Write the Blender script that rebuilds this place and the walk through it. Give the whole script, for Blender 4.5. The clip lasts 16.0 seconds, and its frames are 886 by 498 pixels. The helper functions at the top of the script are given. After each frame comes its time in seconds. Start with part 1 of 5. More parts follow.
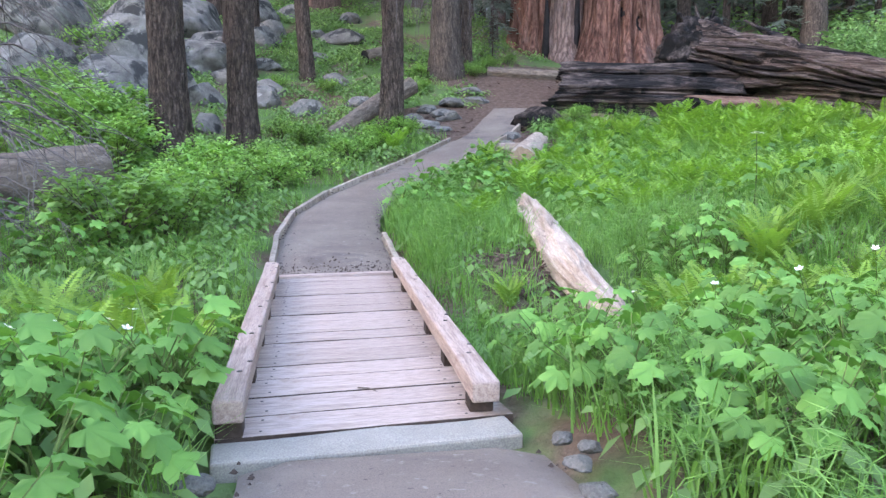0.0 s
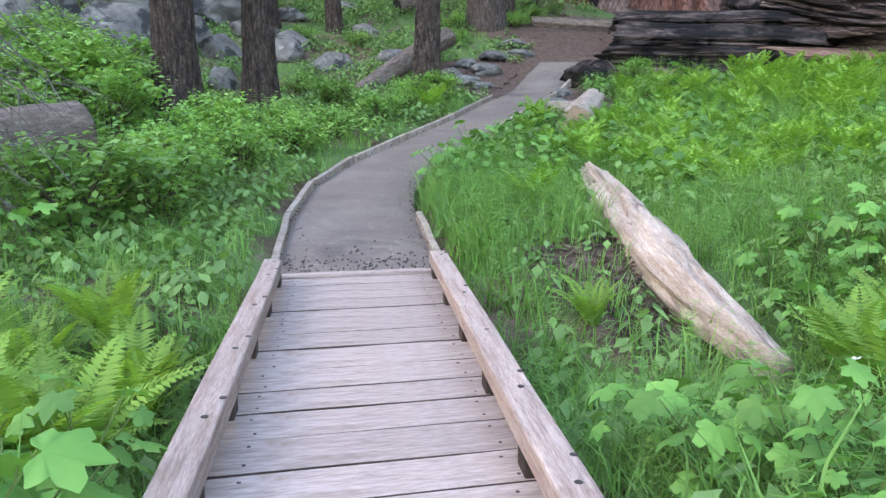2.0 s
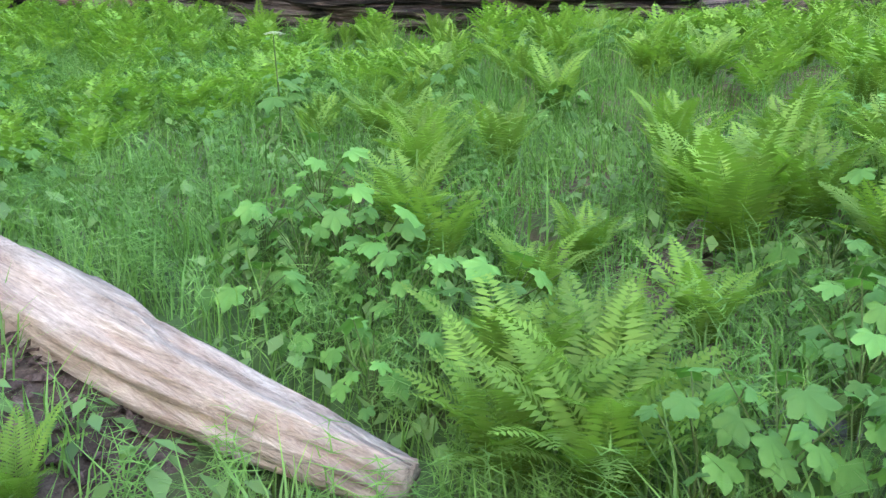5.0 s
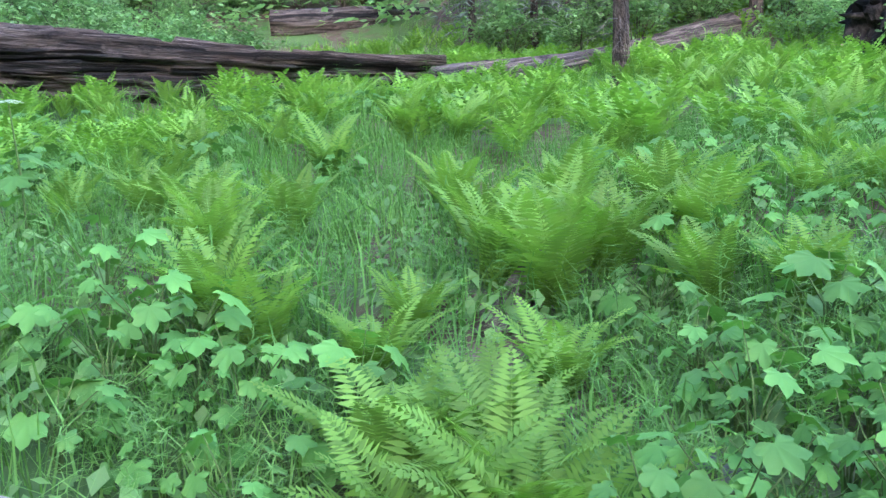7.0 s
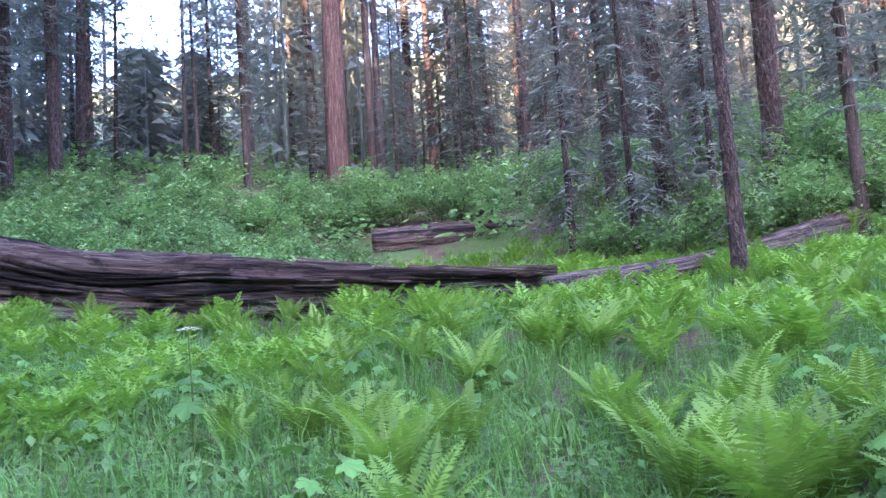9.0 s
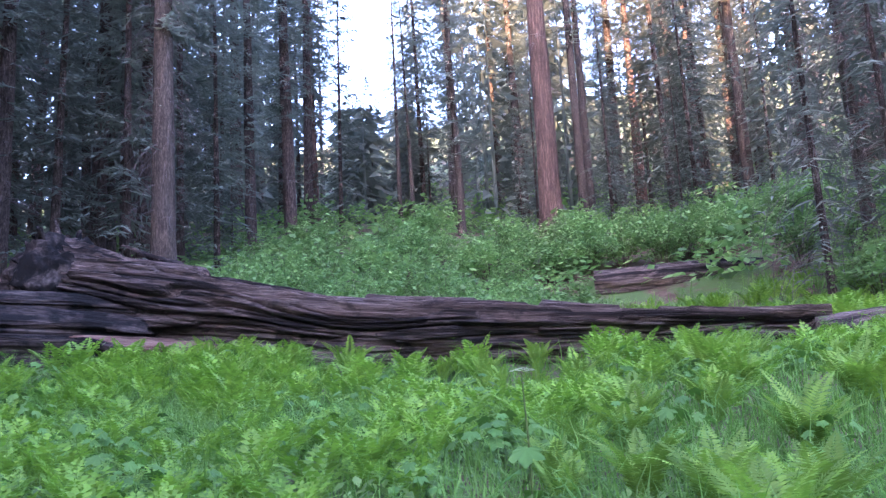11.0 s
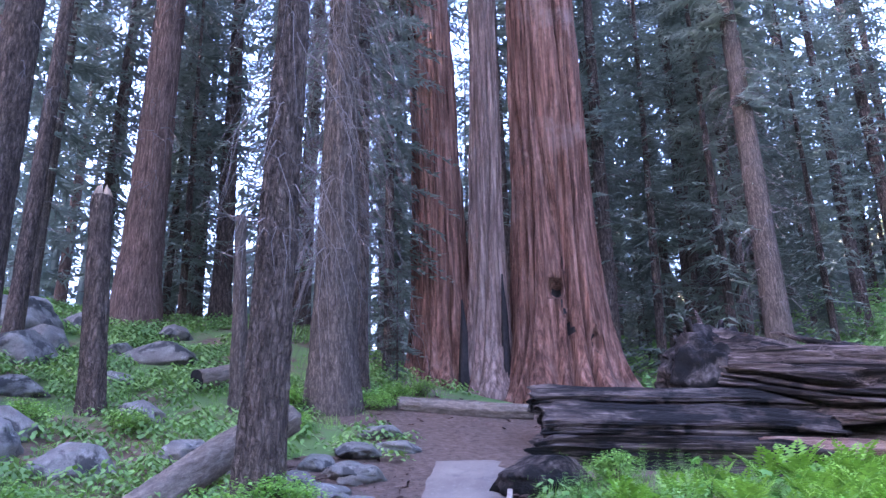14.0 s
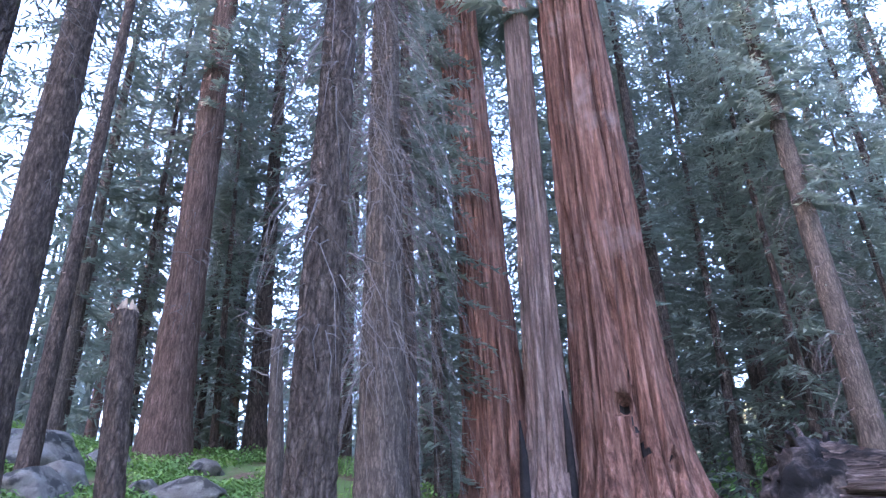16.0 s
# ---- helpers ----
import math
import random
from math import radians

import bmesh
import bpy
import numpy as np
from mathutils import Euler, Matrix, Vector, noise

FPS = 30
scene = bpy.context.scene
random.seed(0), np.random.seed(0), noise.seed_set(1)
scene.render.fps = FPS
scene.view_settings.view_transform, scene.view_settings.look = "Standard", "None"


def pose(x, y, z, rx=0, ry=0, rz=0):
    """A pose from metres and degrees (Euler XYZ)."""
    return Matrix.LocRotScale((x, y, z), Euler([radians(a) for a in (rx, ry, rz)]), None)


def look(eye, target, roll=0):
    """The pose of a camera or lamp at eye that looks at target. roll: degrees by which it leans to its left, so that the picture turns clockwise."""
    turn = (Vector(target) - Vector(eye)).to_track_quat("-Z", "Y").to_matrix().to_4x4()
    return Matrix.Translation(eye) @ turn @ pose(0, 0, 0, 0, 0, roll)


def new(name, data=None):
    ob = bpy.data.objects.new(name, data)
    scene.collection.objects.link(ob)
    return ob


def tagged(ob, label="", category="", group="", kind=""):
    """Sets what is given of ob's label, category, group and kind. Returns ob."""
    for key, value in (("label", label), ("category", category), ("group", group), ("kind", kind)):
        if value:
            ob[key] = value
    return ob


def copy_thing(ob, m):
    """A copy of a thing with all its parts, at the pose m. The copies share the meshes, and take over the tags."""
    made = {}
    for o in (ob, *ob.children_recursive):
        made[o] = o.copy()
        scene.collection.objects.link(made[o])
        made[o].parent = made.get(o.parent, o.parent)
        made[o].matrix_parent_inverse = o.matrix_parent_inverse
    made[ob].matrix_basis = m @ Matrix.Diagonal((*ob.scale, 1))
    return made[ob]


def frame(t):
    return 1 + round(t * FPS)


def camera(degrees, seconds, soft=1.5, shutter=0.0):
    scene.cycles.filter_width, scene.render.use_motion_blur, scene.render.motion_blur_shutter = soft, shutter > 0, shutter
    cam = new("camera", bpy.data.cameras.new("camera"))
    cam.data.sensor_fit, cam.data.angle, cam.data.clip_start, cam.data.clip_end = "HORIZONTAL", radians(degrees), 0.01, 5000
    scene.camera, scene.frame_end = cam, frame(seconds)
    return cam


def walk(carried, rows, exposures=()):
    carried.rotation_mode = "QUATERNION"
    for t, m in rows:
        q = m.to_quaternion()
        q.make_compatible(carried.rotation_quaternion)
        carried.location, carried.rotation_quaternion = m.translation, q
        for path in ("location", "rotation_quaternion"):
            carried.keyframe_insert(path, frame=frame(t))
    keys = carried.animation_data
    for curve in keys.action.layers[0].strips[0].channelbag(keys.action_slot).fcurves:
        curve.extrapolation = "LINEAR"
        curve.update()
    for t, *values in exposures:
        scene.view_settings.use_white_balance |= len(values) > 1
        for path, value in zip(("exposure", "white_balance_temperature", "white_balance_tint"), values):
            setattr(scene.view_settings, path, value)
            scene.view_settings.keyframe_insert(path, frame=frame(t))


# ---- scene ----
cam = camera(59.1, 16.0, soft=1.4)
METRES, EYE, TILT, LEAN, TURN = 12.0, 1.27, 0.0, 0.0, -11.1
ROWS = [
    (0.0, 0.0, 0.0, 0.0, 0.03, -7.03, -0.26),
    (0.5, -0.0071, 0.042, 0.0008, 1.87, -7.76, -0.55),
    (1.0, -0.0094, 0.0826, 0.0009, 2.37, -8.65, -0.44),
    (1.5, -0.0133, 0.1223, 0.0009, 2.37, -9.63, -0.37),
    (2.0, -0.0149, 0.1634, 0.0011, 2.41, -10.01, -0.33),
    (2.5, -0.0191, 0.208, 0.0029, 2.24, -11.04, -0.27),
    (3.0, -0.0273, 0.2513, 0.0026, -0.44, -11.64, -0.13),
    (3.5, -0.0258, 0.2938, 0.0039, -11.46, -12.2, -0.07),
    (4.0, -0.0251, 0.3274, 0.0037, -24.91, -12.67, 0.06),
    (4.5, -0.0238, 0.3583, 0.0025, -39.32, -13.15, 0.31),
    (7.0, -0.0223, 0.4305, 0.0018, -71.11, -9.3, 2.22),
    (7.5, -0.0219, 0.4582, 0.007, -71.8, -3.63, 2.83),
    (8.0, -0.0279, 0.4754, 0.0103, -71.91, 1.37, 3.46),
    (8.5, -0.0293, 0.4794, 0.0109, -70.53, 4.47, 3.98),
    (9.0, -0.0286, 0.4817, 0.0099, -65.21, 6.08, 3.87),
    (9.5, -0.0268, 0.4833, 0.0108, -60.04, 7.2, 3.71),
    (12.0, -0.0636, 0.6506, 0.0132, -43.75, 11.42, 2.6),
    (12.5, -0.071, 0.6947, 0.0116, -37.62, 11.62, 2.03),
    (13.0, -0.0875, 0.7478, 0.0186, -28.91, 12.72, 1.33),
    (13.5, -0.1023, 0.7916, 0.0269, -20.31, 16.73, 1.07),
    (14.0, -0.1093, 0.8308, 0.0331, -12.81, 18.99, 0.82),
    (14.5, -0.1175, 0.867, 0.0352, -10.68, 20.8, 0.93),
    (15.0, -0.1161, 0.9002, 0.0356, -10.01, 22.72, 1.34),
    (15.5, -0.1105, 0.9311, 0.0402, -9.75, 24.86, 1.57),
    (16.0, -0.1119, 0.9693, 0.0479, -9.67, 28.62, 1.64),
]
EXPOSURES = [(0.0, 4.35, 6600, 24), (2.0, 4.16, 6700, 19), (3.5, 4.13, 6700, 15), (4.6, 4.16, 6500, 17), (6.8, 4.38, 5800, 17), (7.5, 4.42, 5280, 24), (8.0, 4.43, 5080, 37), (9.0, 4.17, 5250, 44), (12.0, 3.98, 5330, 47), (13.0, 4.28, 5330, 50), (14.0, 4.36, 5330, 44), (15.0, 4.6, 5480, 37), (16.0, 4.58, 5550, 34)]
walk(cam, [(t, pose(0, 0, EYE, TILT, LEAN, TURN) @ pose(METRES * x, METRES * y, METRES * z, 90 + pitch, roll, yaw)) for t, x, y, z, yaw, pitch, roll in ROWS], EXPOSURES)

# ---- light: clear evening sky, the low sun reaches only the far tree tops ----
SUN_EL, SUN_AZ = 12.0, -97.0            # degrees; azimuth from +y towards +x
world = bpy.data.worlds.new("evening_sky")
scene.world = world
world.use_nodes = True
wn = world.node_tree.nodes
sky = wn.new("ShaderNodeTexSky")
sky.sky_type, sky.sun_disc = "NISHITA", False
sky.sun_elevation, sky.sun_rotation = radians(SUN_EL), radians(SUN_AZ)
sky.air_density, sky.dust_density, sky.ozone_density = 1.0, 2.5, 1.0
world.node_tree.links.new(sky.outputs[0], wn["Background"].inputs[0])
wn["Background"].inputs[1].default_value = 0.15
sun_data = bpy.data.lights.new("sun", "SUN")
sun_data.energy, sun_data.angle, sun_data.color = 4.0, radians(0.5), (1.0, 0.66, 0.3)
sun = new("sun", sun_data)
sun_way = Vector((math.sin(radians(SUN_AZ)) * math.cos(radians(SUN_EL)), math.cos(radians(SUN_AZ)) * math.cos(radians(SUN_EL)), math.sin(radians(SUN_EL))))
sun.matrix_world = look(sun_way * 60, (0, 0, 0))


# ---- materials ----
def material(name, colours, scale=8.0, stretch=(1, 1, 1), detail=6.0, fine=60.0, rough=0.85, bump=0.4, bump_scale=None, patch=None, vary=0.0, island=0.0, leaf=0.0, plates=None, glow=(1.15, 1.2, 0.6)):
    """Procedural surface: a ramp of colours over stretched noise, a fine grain over it, and relief from both.
    patch: (colour, scale, threshold) of large stains or lichen, along the grain where the scale is negative; vary and island: brightness changes per object and per piece; leaf: light let through;
    plates: (scale, stretch) of bark plates parted by dark cracks; glow: tint of the light let through."""
    m = bpy.data.materials.new(name)
    m.use_nodes = True
    n, l = m.node_tree.nodes, m.node_tree.links
    bsdf = n["Principled BSDF"]
    co = n.new("ShaderNodeTexCoord")
    mp = n.new("ShaderNodeMapping")
    mp.inputs["Scale"].default_value = stretch
    l.new(co.outputs["Object"], mp.inputs["Vector"])

    def tex(sc, det, dist=0.0, src=mp):
        t = n.new("ShaderNodeTexNoise")
        t.inputs["Scale"].default_value, t.inputs["Detail"].default_value, t.inputs["Distortion"].default_value = sc, det, dist
        t.inputs["Roughness"].default_value = 0.62
        l.new(src.outputs["Vector" if src is mp else "Object"], t.inputs["Vector"])
        return t

    big = tex(scale, detail, 0.3)
    ramp = n.new("ShaderNodeValToRGB")
    els = ramp.color_ramp.elements
    for i, c in enumerate(colours):
        pos = 0.28 + 0.44 * i / max(1, len(colours) - 1)
        e = els[i] if i < 2 else els.new(pos)
        e.position, e.color = pos, (*c, 1)
    l.new(big.outputs["Fac"], ramp.inputs[0])
    col = ramp.outputs[0]

    def mix(kind, fac, a, b):
        x = n.new("ShaderNodeMix")
        x.data_type, x.blend_type = "RGBA", kind
        for sock, v in ((x.inputs[0], fac), (x.inputs[6], a), (x.inputs[7], b)):
            if hasattr(v, "is_output"):
                l.new(v, sock)
            else:
                sock.default_value = v
        return x.outputs[2]

    grain = tex(fine, 4.0)
    gr = n.new("ShaderNodeMapRange")
    gr.inputs["From Min"].default_value, gr.inputs["From Max"].default_value = 0.3, 0.7
    gr.inputs["To Min"].default_value, gr.inputs["To Max"].default_value = 0.72, 1.25
    l.new(grain.outputs["Fac"], gr.inputs["Value"])
    if not leaf:
        col = mix("MULTIPLY", 1.0, col, gr.outputs[0])
    crack = None
    if plates:
        pm = n.new("ShaderNodeMapping")
        pm.inputs["Scale"].default_value = plates[1]
        wob = tex(5.0, 6.0, 0.0, co)
        off = n.new("ShaderNodeVectorMath")
        off.operation = "MULTIPLY_ADD"
        off.inputs[1].default_value = (0.16, 0.16, 0.5)
        l.new(wob.outputs["Color"], off.inputs[0])
        l.new(co.outputs["Object"], off.inputs[2])
        l.new(off.outputs[0], pm.inputs["Vector"])
        vo = n.new("ShaderNodeTexVoronoi")
        vo.feature = "DISTANCE_TO_EDGE"
        vo.inputs["Scale"].default_value = plates[0]
        l.new(pm.outputs[0], vo.inputs["Vector"])
        cr = n.new("ShaderNodeMapRange")
        cr.inputs["From Min"].default_value, cr.inputs["From Max"].default_value = 0.0, 0.3
        cr.inputs["To Min"].default_value, cr.inputs["To Max"].default_value = 0.6, 1.15
        l.new(vo.outputs["Distance"], cr.inputs["Value"])
        crack = cr.outputs[0]
        col = mix("MULTIPLY", 1.0, col, crack)
    for pc in ([patch] if patch and not isinstance(patch, list) else patch or []):
        pcol, psc, pth = pc
        pt = tex(abs(psc), 5.0, 0.4, mp if psc < 0 else co)
        pr = n.new("ShaderNodeMapRange")
        pr.inputs["From Min"].default_value, pr.inputs["From Max"].default_value = pth, pth + 0.09
        l.new(pt.outputs["Fac"], pr.inputs["Value"])
        col = mix("MIX", pr.outputs[0], col, (*pcol, 1))
    for amount, node, sock in ((vary, "ShaderNodeObjectInfo", "Random"), (island, "ShaderNodeNewGeometry", "Random Per Island")):
        if amount:
            src = n.new(node)
            mr = n.new("ShaderNodeMapRange")
            mr.inputs["To Min"].default_value, mr.inputs["To Max"].default_value = 1 - amount, 1 + amount
            l.new(src.outputs[sock], mr.inputs["Value"])
            col = mix("MULTIPLY", 1.0, col, mr.outputs[0])
    l.new(col, bsdf.inputs["Base Color"])
    bsdf.inputs["Roughness"].default_value = rough
    bsdf.inputs["Specular IOR Level"].default_value = 0.35 if leaf else 0.12
    if bump:
        add = n.new("ShaderNodeMath")
        add.operation = "MULTIPLY_ADD"
        add.inputs[1].default_value = 0.35
        l.new(grain.outputs["Fac"], add.inputs[0])
        l.new(big.outputs["Fac"], add.inputs[2])
        top = add.outputs[0]
        if crack:
            a2 = n.new("ShaderNodeMath")
            a2.operation = "ADD"
            l.new(top, a2.inputs[0])
            l.new(crack, a2.inputs[1])
            top = a2.outputs[0]
        bm_ = n.new("ShaderNodeBump")
        bm_.inputs["Strength"].default_value, bm_.inputs["Distance"].default_value = bump, bump_scale or 0.03
        l.new(top, bm_.inputs["Height"])
        l.new(bm_.outputs[0], bsdf.inputs["Normal"])
    if leaf:
        tr = n.new("ShaderNodeBsdfTranslucent")
        warm = mix("MULTIPLY", 1.0, col, (*glow, 1))
        l.new(warm, tr.inputs["Color"])
        ms = n.new("ShaderNodeMixShader")
        ms.inputs[0].default_value = leaf
        l.new(bsdf.outputs[0], ms.inputs[1])
        l.new(tr.outputs[0], ms.inputs[2])
        l.new(ms.outputs[0], n["Material Output"].inputs["Surface"])
    return m


M_SOIL = material("forest_soil", [(0.072, 0.0468, 0.0324), (0.122, 0.0828, 0.0576), (0.187, 0.137, 0.101)], 3.0, fine=45, bump=0.8, bump_scale=0.05, patch=((0.085, 0.14, 0.045), 0.45, 0.44))
M_DUFF = material("bark_litter", [(0.05, 0.032, 0.024), (0.095, 0.064, 0.049), (0.145, 0.105, 0.083)], 9.0, fine=70, bump=0.9, bump_scale=0.04)
M_PATH = material("worn_asphalt", [(0.123, 0.098, 0.082), (0.155, 0.126, 0.106), (0.192, 0.159, 0.133)], 1.3, fine=170, rough=0.9, bump=0.35, bump_scale=0.012, patch=[((0.10, 0.085, 0.075), 0.9, 0.58), ((0.21, 0.19, 0.17), 16.0, 0.6), ((0.06, 0.052, 0.047), 22.0, 0.64)])
M_CONCRETE = material("grey_concrete", [(0.206, 0.188, 0.163), (0.28, 0.26, 0.228)], 3.0, fine=120, bump=0.3, bump_scale=0.01, patch=((0.24, 0.22, 0.19), 1.7, 0.6))
M_PLANK = material("weathered_plank", [(0.215, 0.163, 0.138), (0.31, 0.243, 0.212), (0.38, 0.305, 0.272)], 3.0, (1.0, 9, 9), fine=16, rough=0.8, bump=0.4, bump_scale=0.008, patch=((0.22, 0.155, 0.115), 2.2, 0.6), vary=0.12)
M_RAIL = material("weathered_rail", [(0.2, 0.141, 0.115), (0.3, 0.226, 0.191), (0.375, 0.297, 0.257)], 3.0, (14, 1.0, 14), fine=16, rough=0.8, bump=0.5, bump_scale=0.01, patch=((0.17, 0.11, 0.08), 2.0, 0.62), vary=0.1)
M_EDGE = material("edging_board", [(0.16, 0.124, 0.096), (0.25, 0.203, 0.164), (0.33, 0.277, 0.232)], 6.0, fine=40, bump=0.5, bump_scale=0.01, vary=0.15)
# dark tone for dirt and grit, and for shade painted into gaps
M_DIRT_SHADE = material("dirt_and_gap_shade", [(0.03, 0.022, 0.018), (0.07, 0.05, 0.04)], 4.0, fine=40, bump=0.3, bump_scale=0.01)
M_IRON = material("dark_iron", [(0.03, 0.028, 0.027), (0.07, 0.055, 0.045)], 20, fine=90, rough=0.6, bump=0.2, bump_scale=0.004)
M_BARK = material("fir_bark", [(0.032, 0.0235, 0.0195), (0.103, 0.076, 0.063), (0.195, 0.149, 0.123)], 5.0, (3, 3, 0.7), fine=22, bump=1.0, bump_scale=0.08, patch=((0.14, 0.15, 0.075), 1.4, 0.66), vary=0.15, plates=(15.0, (1, 1, 0.28)))
M_BARK_RED = material("cedar_bark", [(0.06, 0.036, 0.03), (0.14, 0.091, 0.075), (0.22, 0.151, 0.124)], 4.0, (4, 4, 0.3), fine=22, bump=1.0, bump_scale=0.05, vary=0.2, plates=(12.0, (1, 1, 0.1)))
M_BARK_GREY = material("grey_bark", [(0.037, 0.0285, 0.0235), (0.094, 0.074, 0.062), (0.162, 0.13, 0.108)], 4.0, (4, 4, 0.5), fine=26, bump=0.8, bump_scale=0.04, patch=((0.1, 0.085, 0.075), 1.0, 0.6), vary=0.15, plates=(16.0, (1, 1, 0.25)))
M_SEQ = material("sequoia_bark", [(0.03, 0.014, 0.0102), (0.117, 0.055, 0.039), (0.2, 0.105, 0.078), (0.272, 0.162, 0.127)], 2.2, (4.2, 4.2, 0.22), fine=14, rough=0.92, bump=1.0, bump_scale=0.06, patch=[((0.20, 0.135, 0.115), 0.3, 0.56), ((0.05, 0.023, 0.018), 0.55, 0.62)], plates=(5.0, (1, 1, 0.07)))
M_SEQ_GREY = material("grey_sequoia_bark", [(0.086, 0.051, 0.041), (0.214, 0.142, 0.118), (0.322, 0.232, 0.198)], 2.6, (3.2, 3.2, 0.2), fine=14, rough=0.92, bump=1.0, bump_scale=0.05, patch=((0.12, 0.066, 0.052), 0.35, 0.6), plates=(6.0, (1, 1, 0.06)))
# char of the burnt hollow, and the painted dark of clefts and log ends
M_CHAR_DARK = material("char_and_hollow_dark", [(0.012, 0.011, 0.012), (0.03, 0.025, 0.024)], 5.0, fine=40, bump=0.8, bump_scale=0.03)
M_LOG = material("weathered_log", [(0.0252, 0.0198, 0.0187), (0.084, 0.0634, 0.0578), (0.174, 0.137, 0.123), (0.308, 0.243, 0.22)], 2.2, (9, 9, 0.3), fine=12, bump=1.0, bump_scale=0.12, patch=[((0.03, 0.026, 0.026), 0.8, 0.55), ((0.022, 0.019, 0.019), -0.35, 0.5), ((0.13, 0.075, 0.055), 0.8, 0.66)])
M_ROOT = material("dark_knotted_root", [(0.006, 0.0055, 0.0055), (0.02, 0.016, 0.015), (0.055, 0.045, 0.041), (0.12, 0.098, 0.09)], 4.0, (1, 1, 1), fine=16, bump=0.9, bump_scale=0.03, patch=((0.007, 0.0065, 0.0065), 1.6, 0.46))
M_HEART = material("split_heartwood", [(0.03, 0.02, 0.017), (0.11, 0.062, 0.045), (0.2, 0.125, 0.092), (0.27, 0.19, 0.15)], 2.0, (3, 9, 0.6), fine=18, bump=1.0, bump_scale=0.06, patch=((0.02, 0.018, 0.018), 0.8, 0.56))
M_SLAB = material("charred_slab", [(0.011, 0.0096, 0.0091), (0.04, 0.031, 0.028), (0.105, 0.082, 0.072), (0.22, 0.178, 0.157)], 2.0, (3, 9, 0.6), fine=14, bump=1.0, bump_scale=0.12, patch=[((0.013, 0.012, 0.012), 0.9, 0.46), ((0.012, 0.011, 0.011), -0.5, 0.53), ((0.16, 0.08, 0.045), 0.7, 0.66)])
M_BARELOG = material("bare_pale_log", [(0.23, 0.165, 0.125), (0.37, 0.29, 0.232), (0.48, 0.395, 0.325)], 2.4, (6, 6, 0.6), fine=18, bump=0.9, bump_scale=0.025, patch=[((0.12, 0.085, 0.065), 1.9, 0.57), ((0.3, 0.19, 0.125), 1.1, 0.61), ((0.05, 0.037, 0.03), 3.5, 0.66)])
M_GREYLOG = material("grey_barked_log", [(0.0677, 0.0536, 0.0428), (0.135, 0.107, 0.0856), (0.215, 0.175, 0.141)], 5.0, (3, 3, 1.0), fine=26, bump=1.0, bump_scale=0.03)
M_CUT = material("cut_wood", [(0.22, 0.16, 0.115), (0.33, 0.25, 0.185)], 6, fine=60, bump=0.3, bump_scale=0.01)
M_ROCK = material("granite", [(0.082, 0.077, 0.07), (0.155, 0.147, 0.133), (0.25, 0.238, 0.217)], 2.2, fine=70, bump=0.9, bump_scale=0.06, patch=[((0.045, 0.045, 0.043), 1.7, 0.5), ((0.3, 0.295, 0.275), 4.5, 0.63), ((0.12, 0.135, 0.07), 2.3, 0.65)], vary=0.12)
M_TWIG = material("dead_twig", [(0.085, 0.072, 0.068), (0.19, 0.165, 0.155)], 3, fine=30, bump=0, vary=0.1)
M_STEM = material("green_stem", [(0.07, 0.11, 0.03), (0.12, 0.17, 0.05)], 6, fine=30, bump=0)
M_WOODSTEM = material("shrub_stem", [(0.07, 0.055, 0.04), (0.14, 0.11, 0.085)], 6, fine=30, bump=0)
M_GRASS = material("grass", [(0.0924, 0.211, 0.044), (0.15, 0.299, 0.0704), (0.229, 0.396, 0.114)], 0.5, bump=0, rough=0.65, island=0.3, leaf=0.45)
M_FERN = material("fern_leaf", [(0.11, 0.227, 0.0329), (0.175, 0.307, 0.0476), (0.234, 0.372, 0.0731)], 0.9, bump=0, rough=0.65, vary=0.28, leaf=0.45)
M_BROAD = material("broad_leaf", [(0.072, 0.188, 0.036), (0.115, 0.262, 0.052), (0.178, 0.335, 0.075)], 1.6, bump=0, rough=0.65, vary=0.28, island=0.2, leaf=0.35)
M_SHRUB = material("shrub_leaf", [(0.12, 0.23, 0.085), (0.19, 0.325, 0.12), (0.265, 0.41, 0.165)], 1.0, bump=0, rough=0.65, vary=0.2, island=0.3, leaf=0.5, glow=(1.1, 1.15, 0.75))
M_SHRUB_NEAR = material("fresh_shrub_leaf", [(0.125, 0.255, 0.065), (0.2, 0.36, 0.092), (0.28, 0.45, 0.13)], 1.0, bump=0, rough=0.6, vary=0.2, island=0.3, leaf=0.45)
M_COVER = material("ground_cover_leaf", [(0.09, 0.175, 0.056), (0.145, 0.255, 0.076), (0.215, 0.335, 0.104)], 0.7, bump=0, rough=0.65, island=0.3, leaf=0.35)
# needle greens paled and greyed: the forest's haze is put into their colour
M_NEEDLE = material("hazed_fir_needles", [(0.118, 0.146, 0.12), (0.174, 0.206, 0.168), (0.233, 0.262, 0.21)], 0.35, bump=0, rough=0.8, vary=0.3, island=0.25, leaf=0.45, glow=(1.08, 1.05, 0.98))
M_NEEDLE_LIGHT = material("hazed_pine_needles", [(0.145, 0.17, 0.132), (0.205, 0.232, 0.182), (0.265, 0.29, 0.225)], 0.35, bump=0, rough=0.8, vary=0.3, island=0.25, leaf=0.45, glow=(1.1, 1.06, 0.92))
M_FLOWER = material("white_petals", [(0.7, 0.7, 0.66), (0.82, 0.82, 0.78)], 10, bump=0, rough=0.6, leaf=0.25)

# ---- the lie of the land ----
def sstep(a, b, v):
    u = np.clip((np.asarray(v, float) - a) / (b - a), 0, 1)
    return u * u * (3 - 2 * u)


def soft(v, k=1.5):
    return k * np.logaddexp(0, np.asarray(v, float) / k)


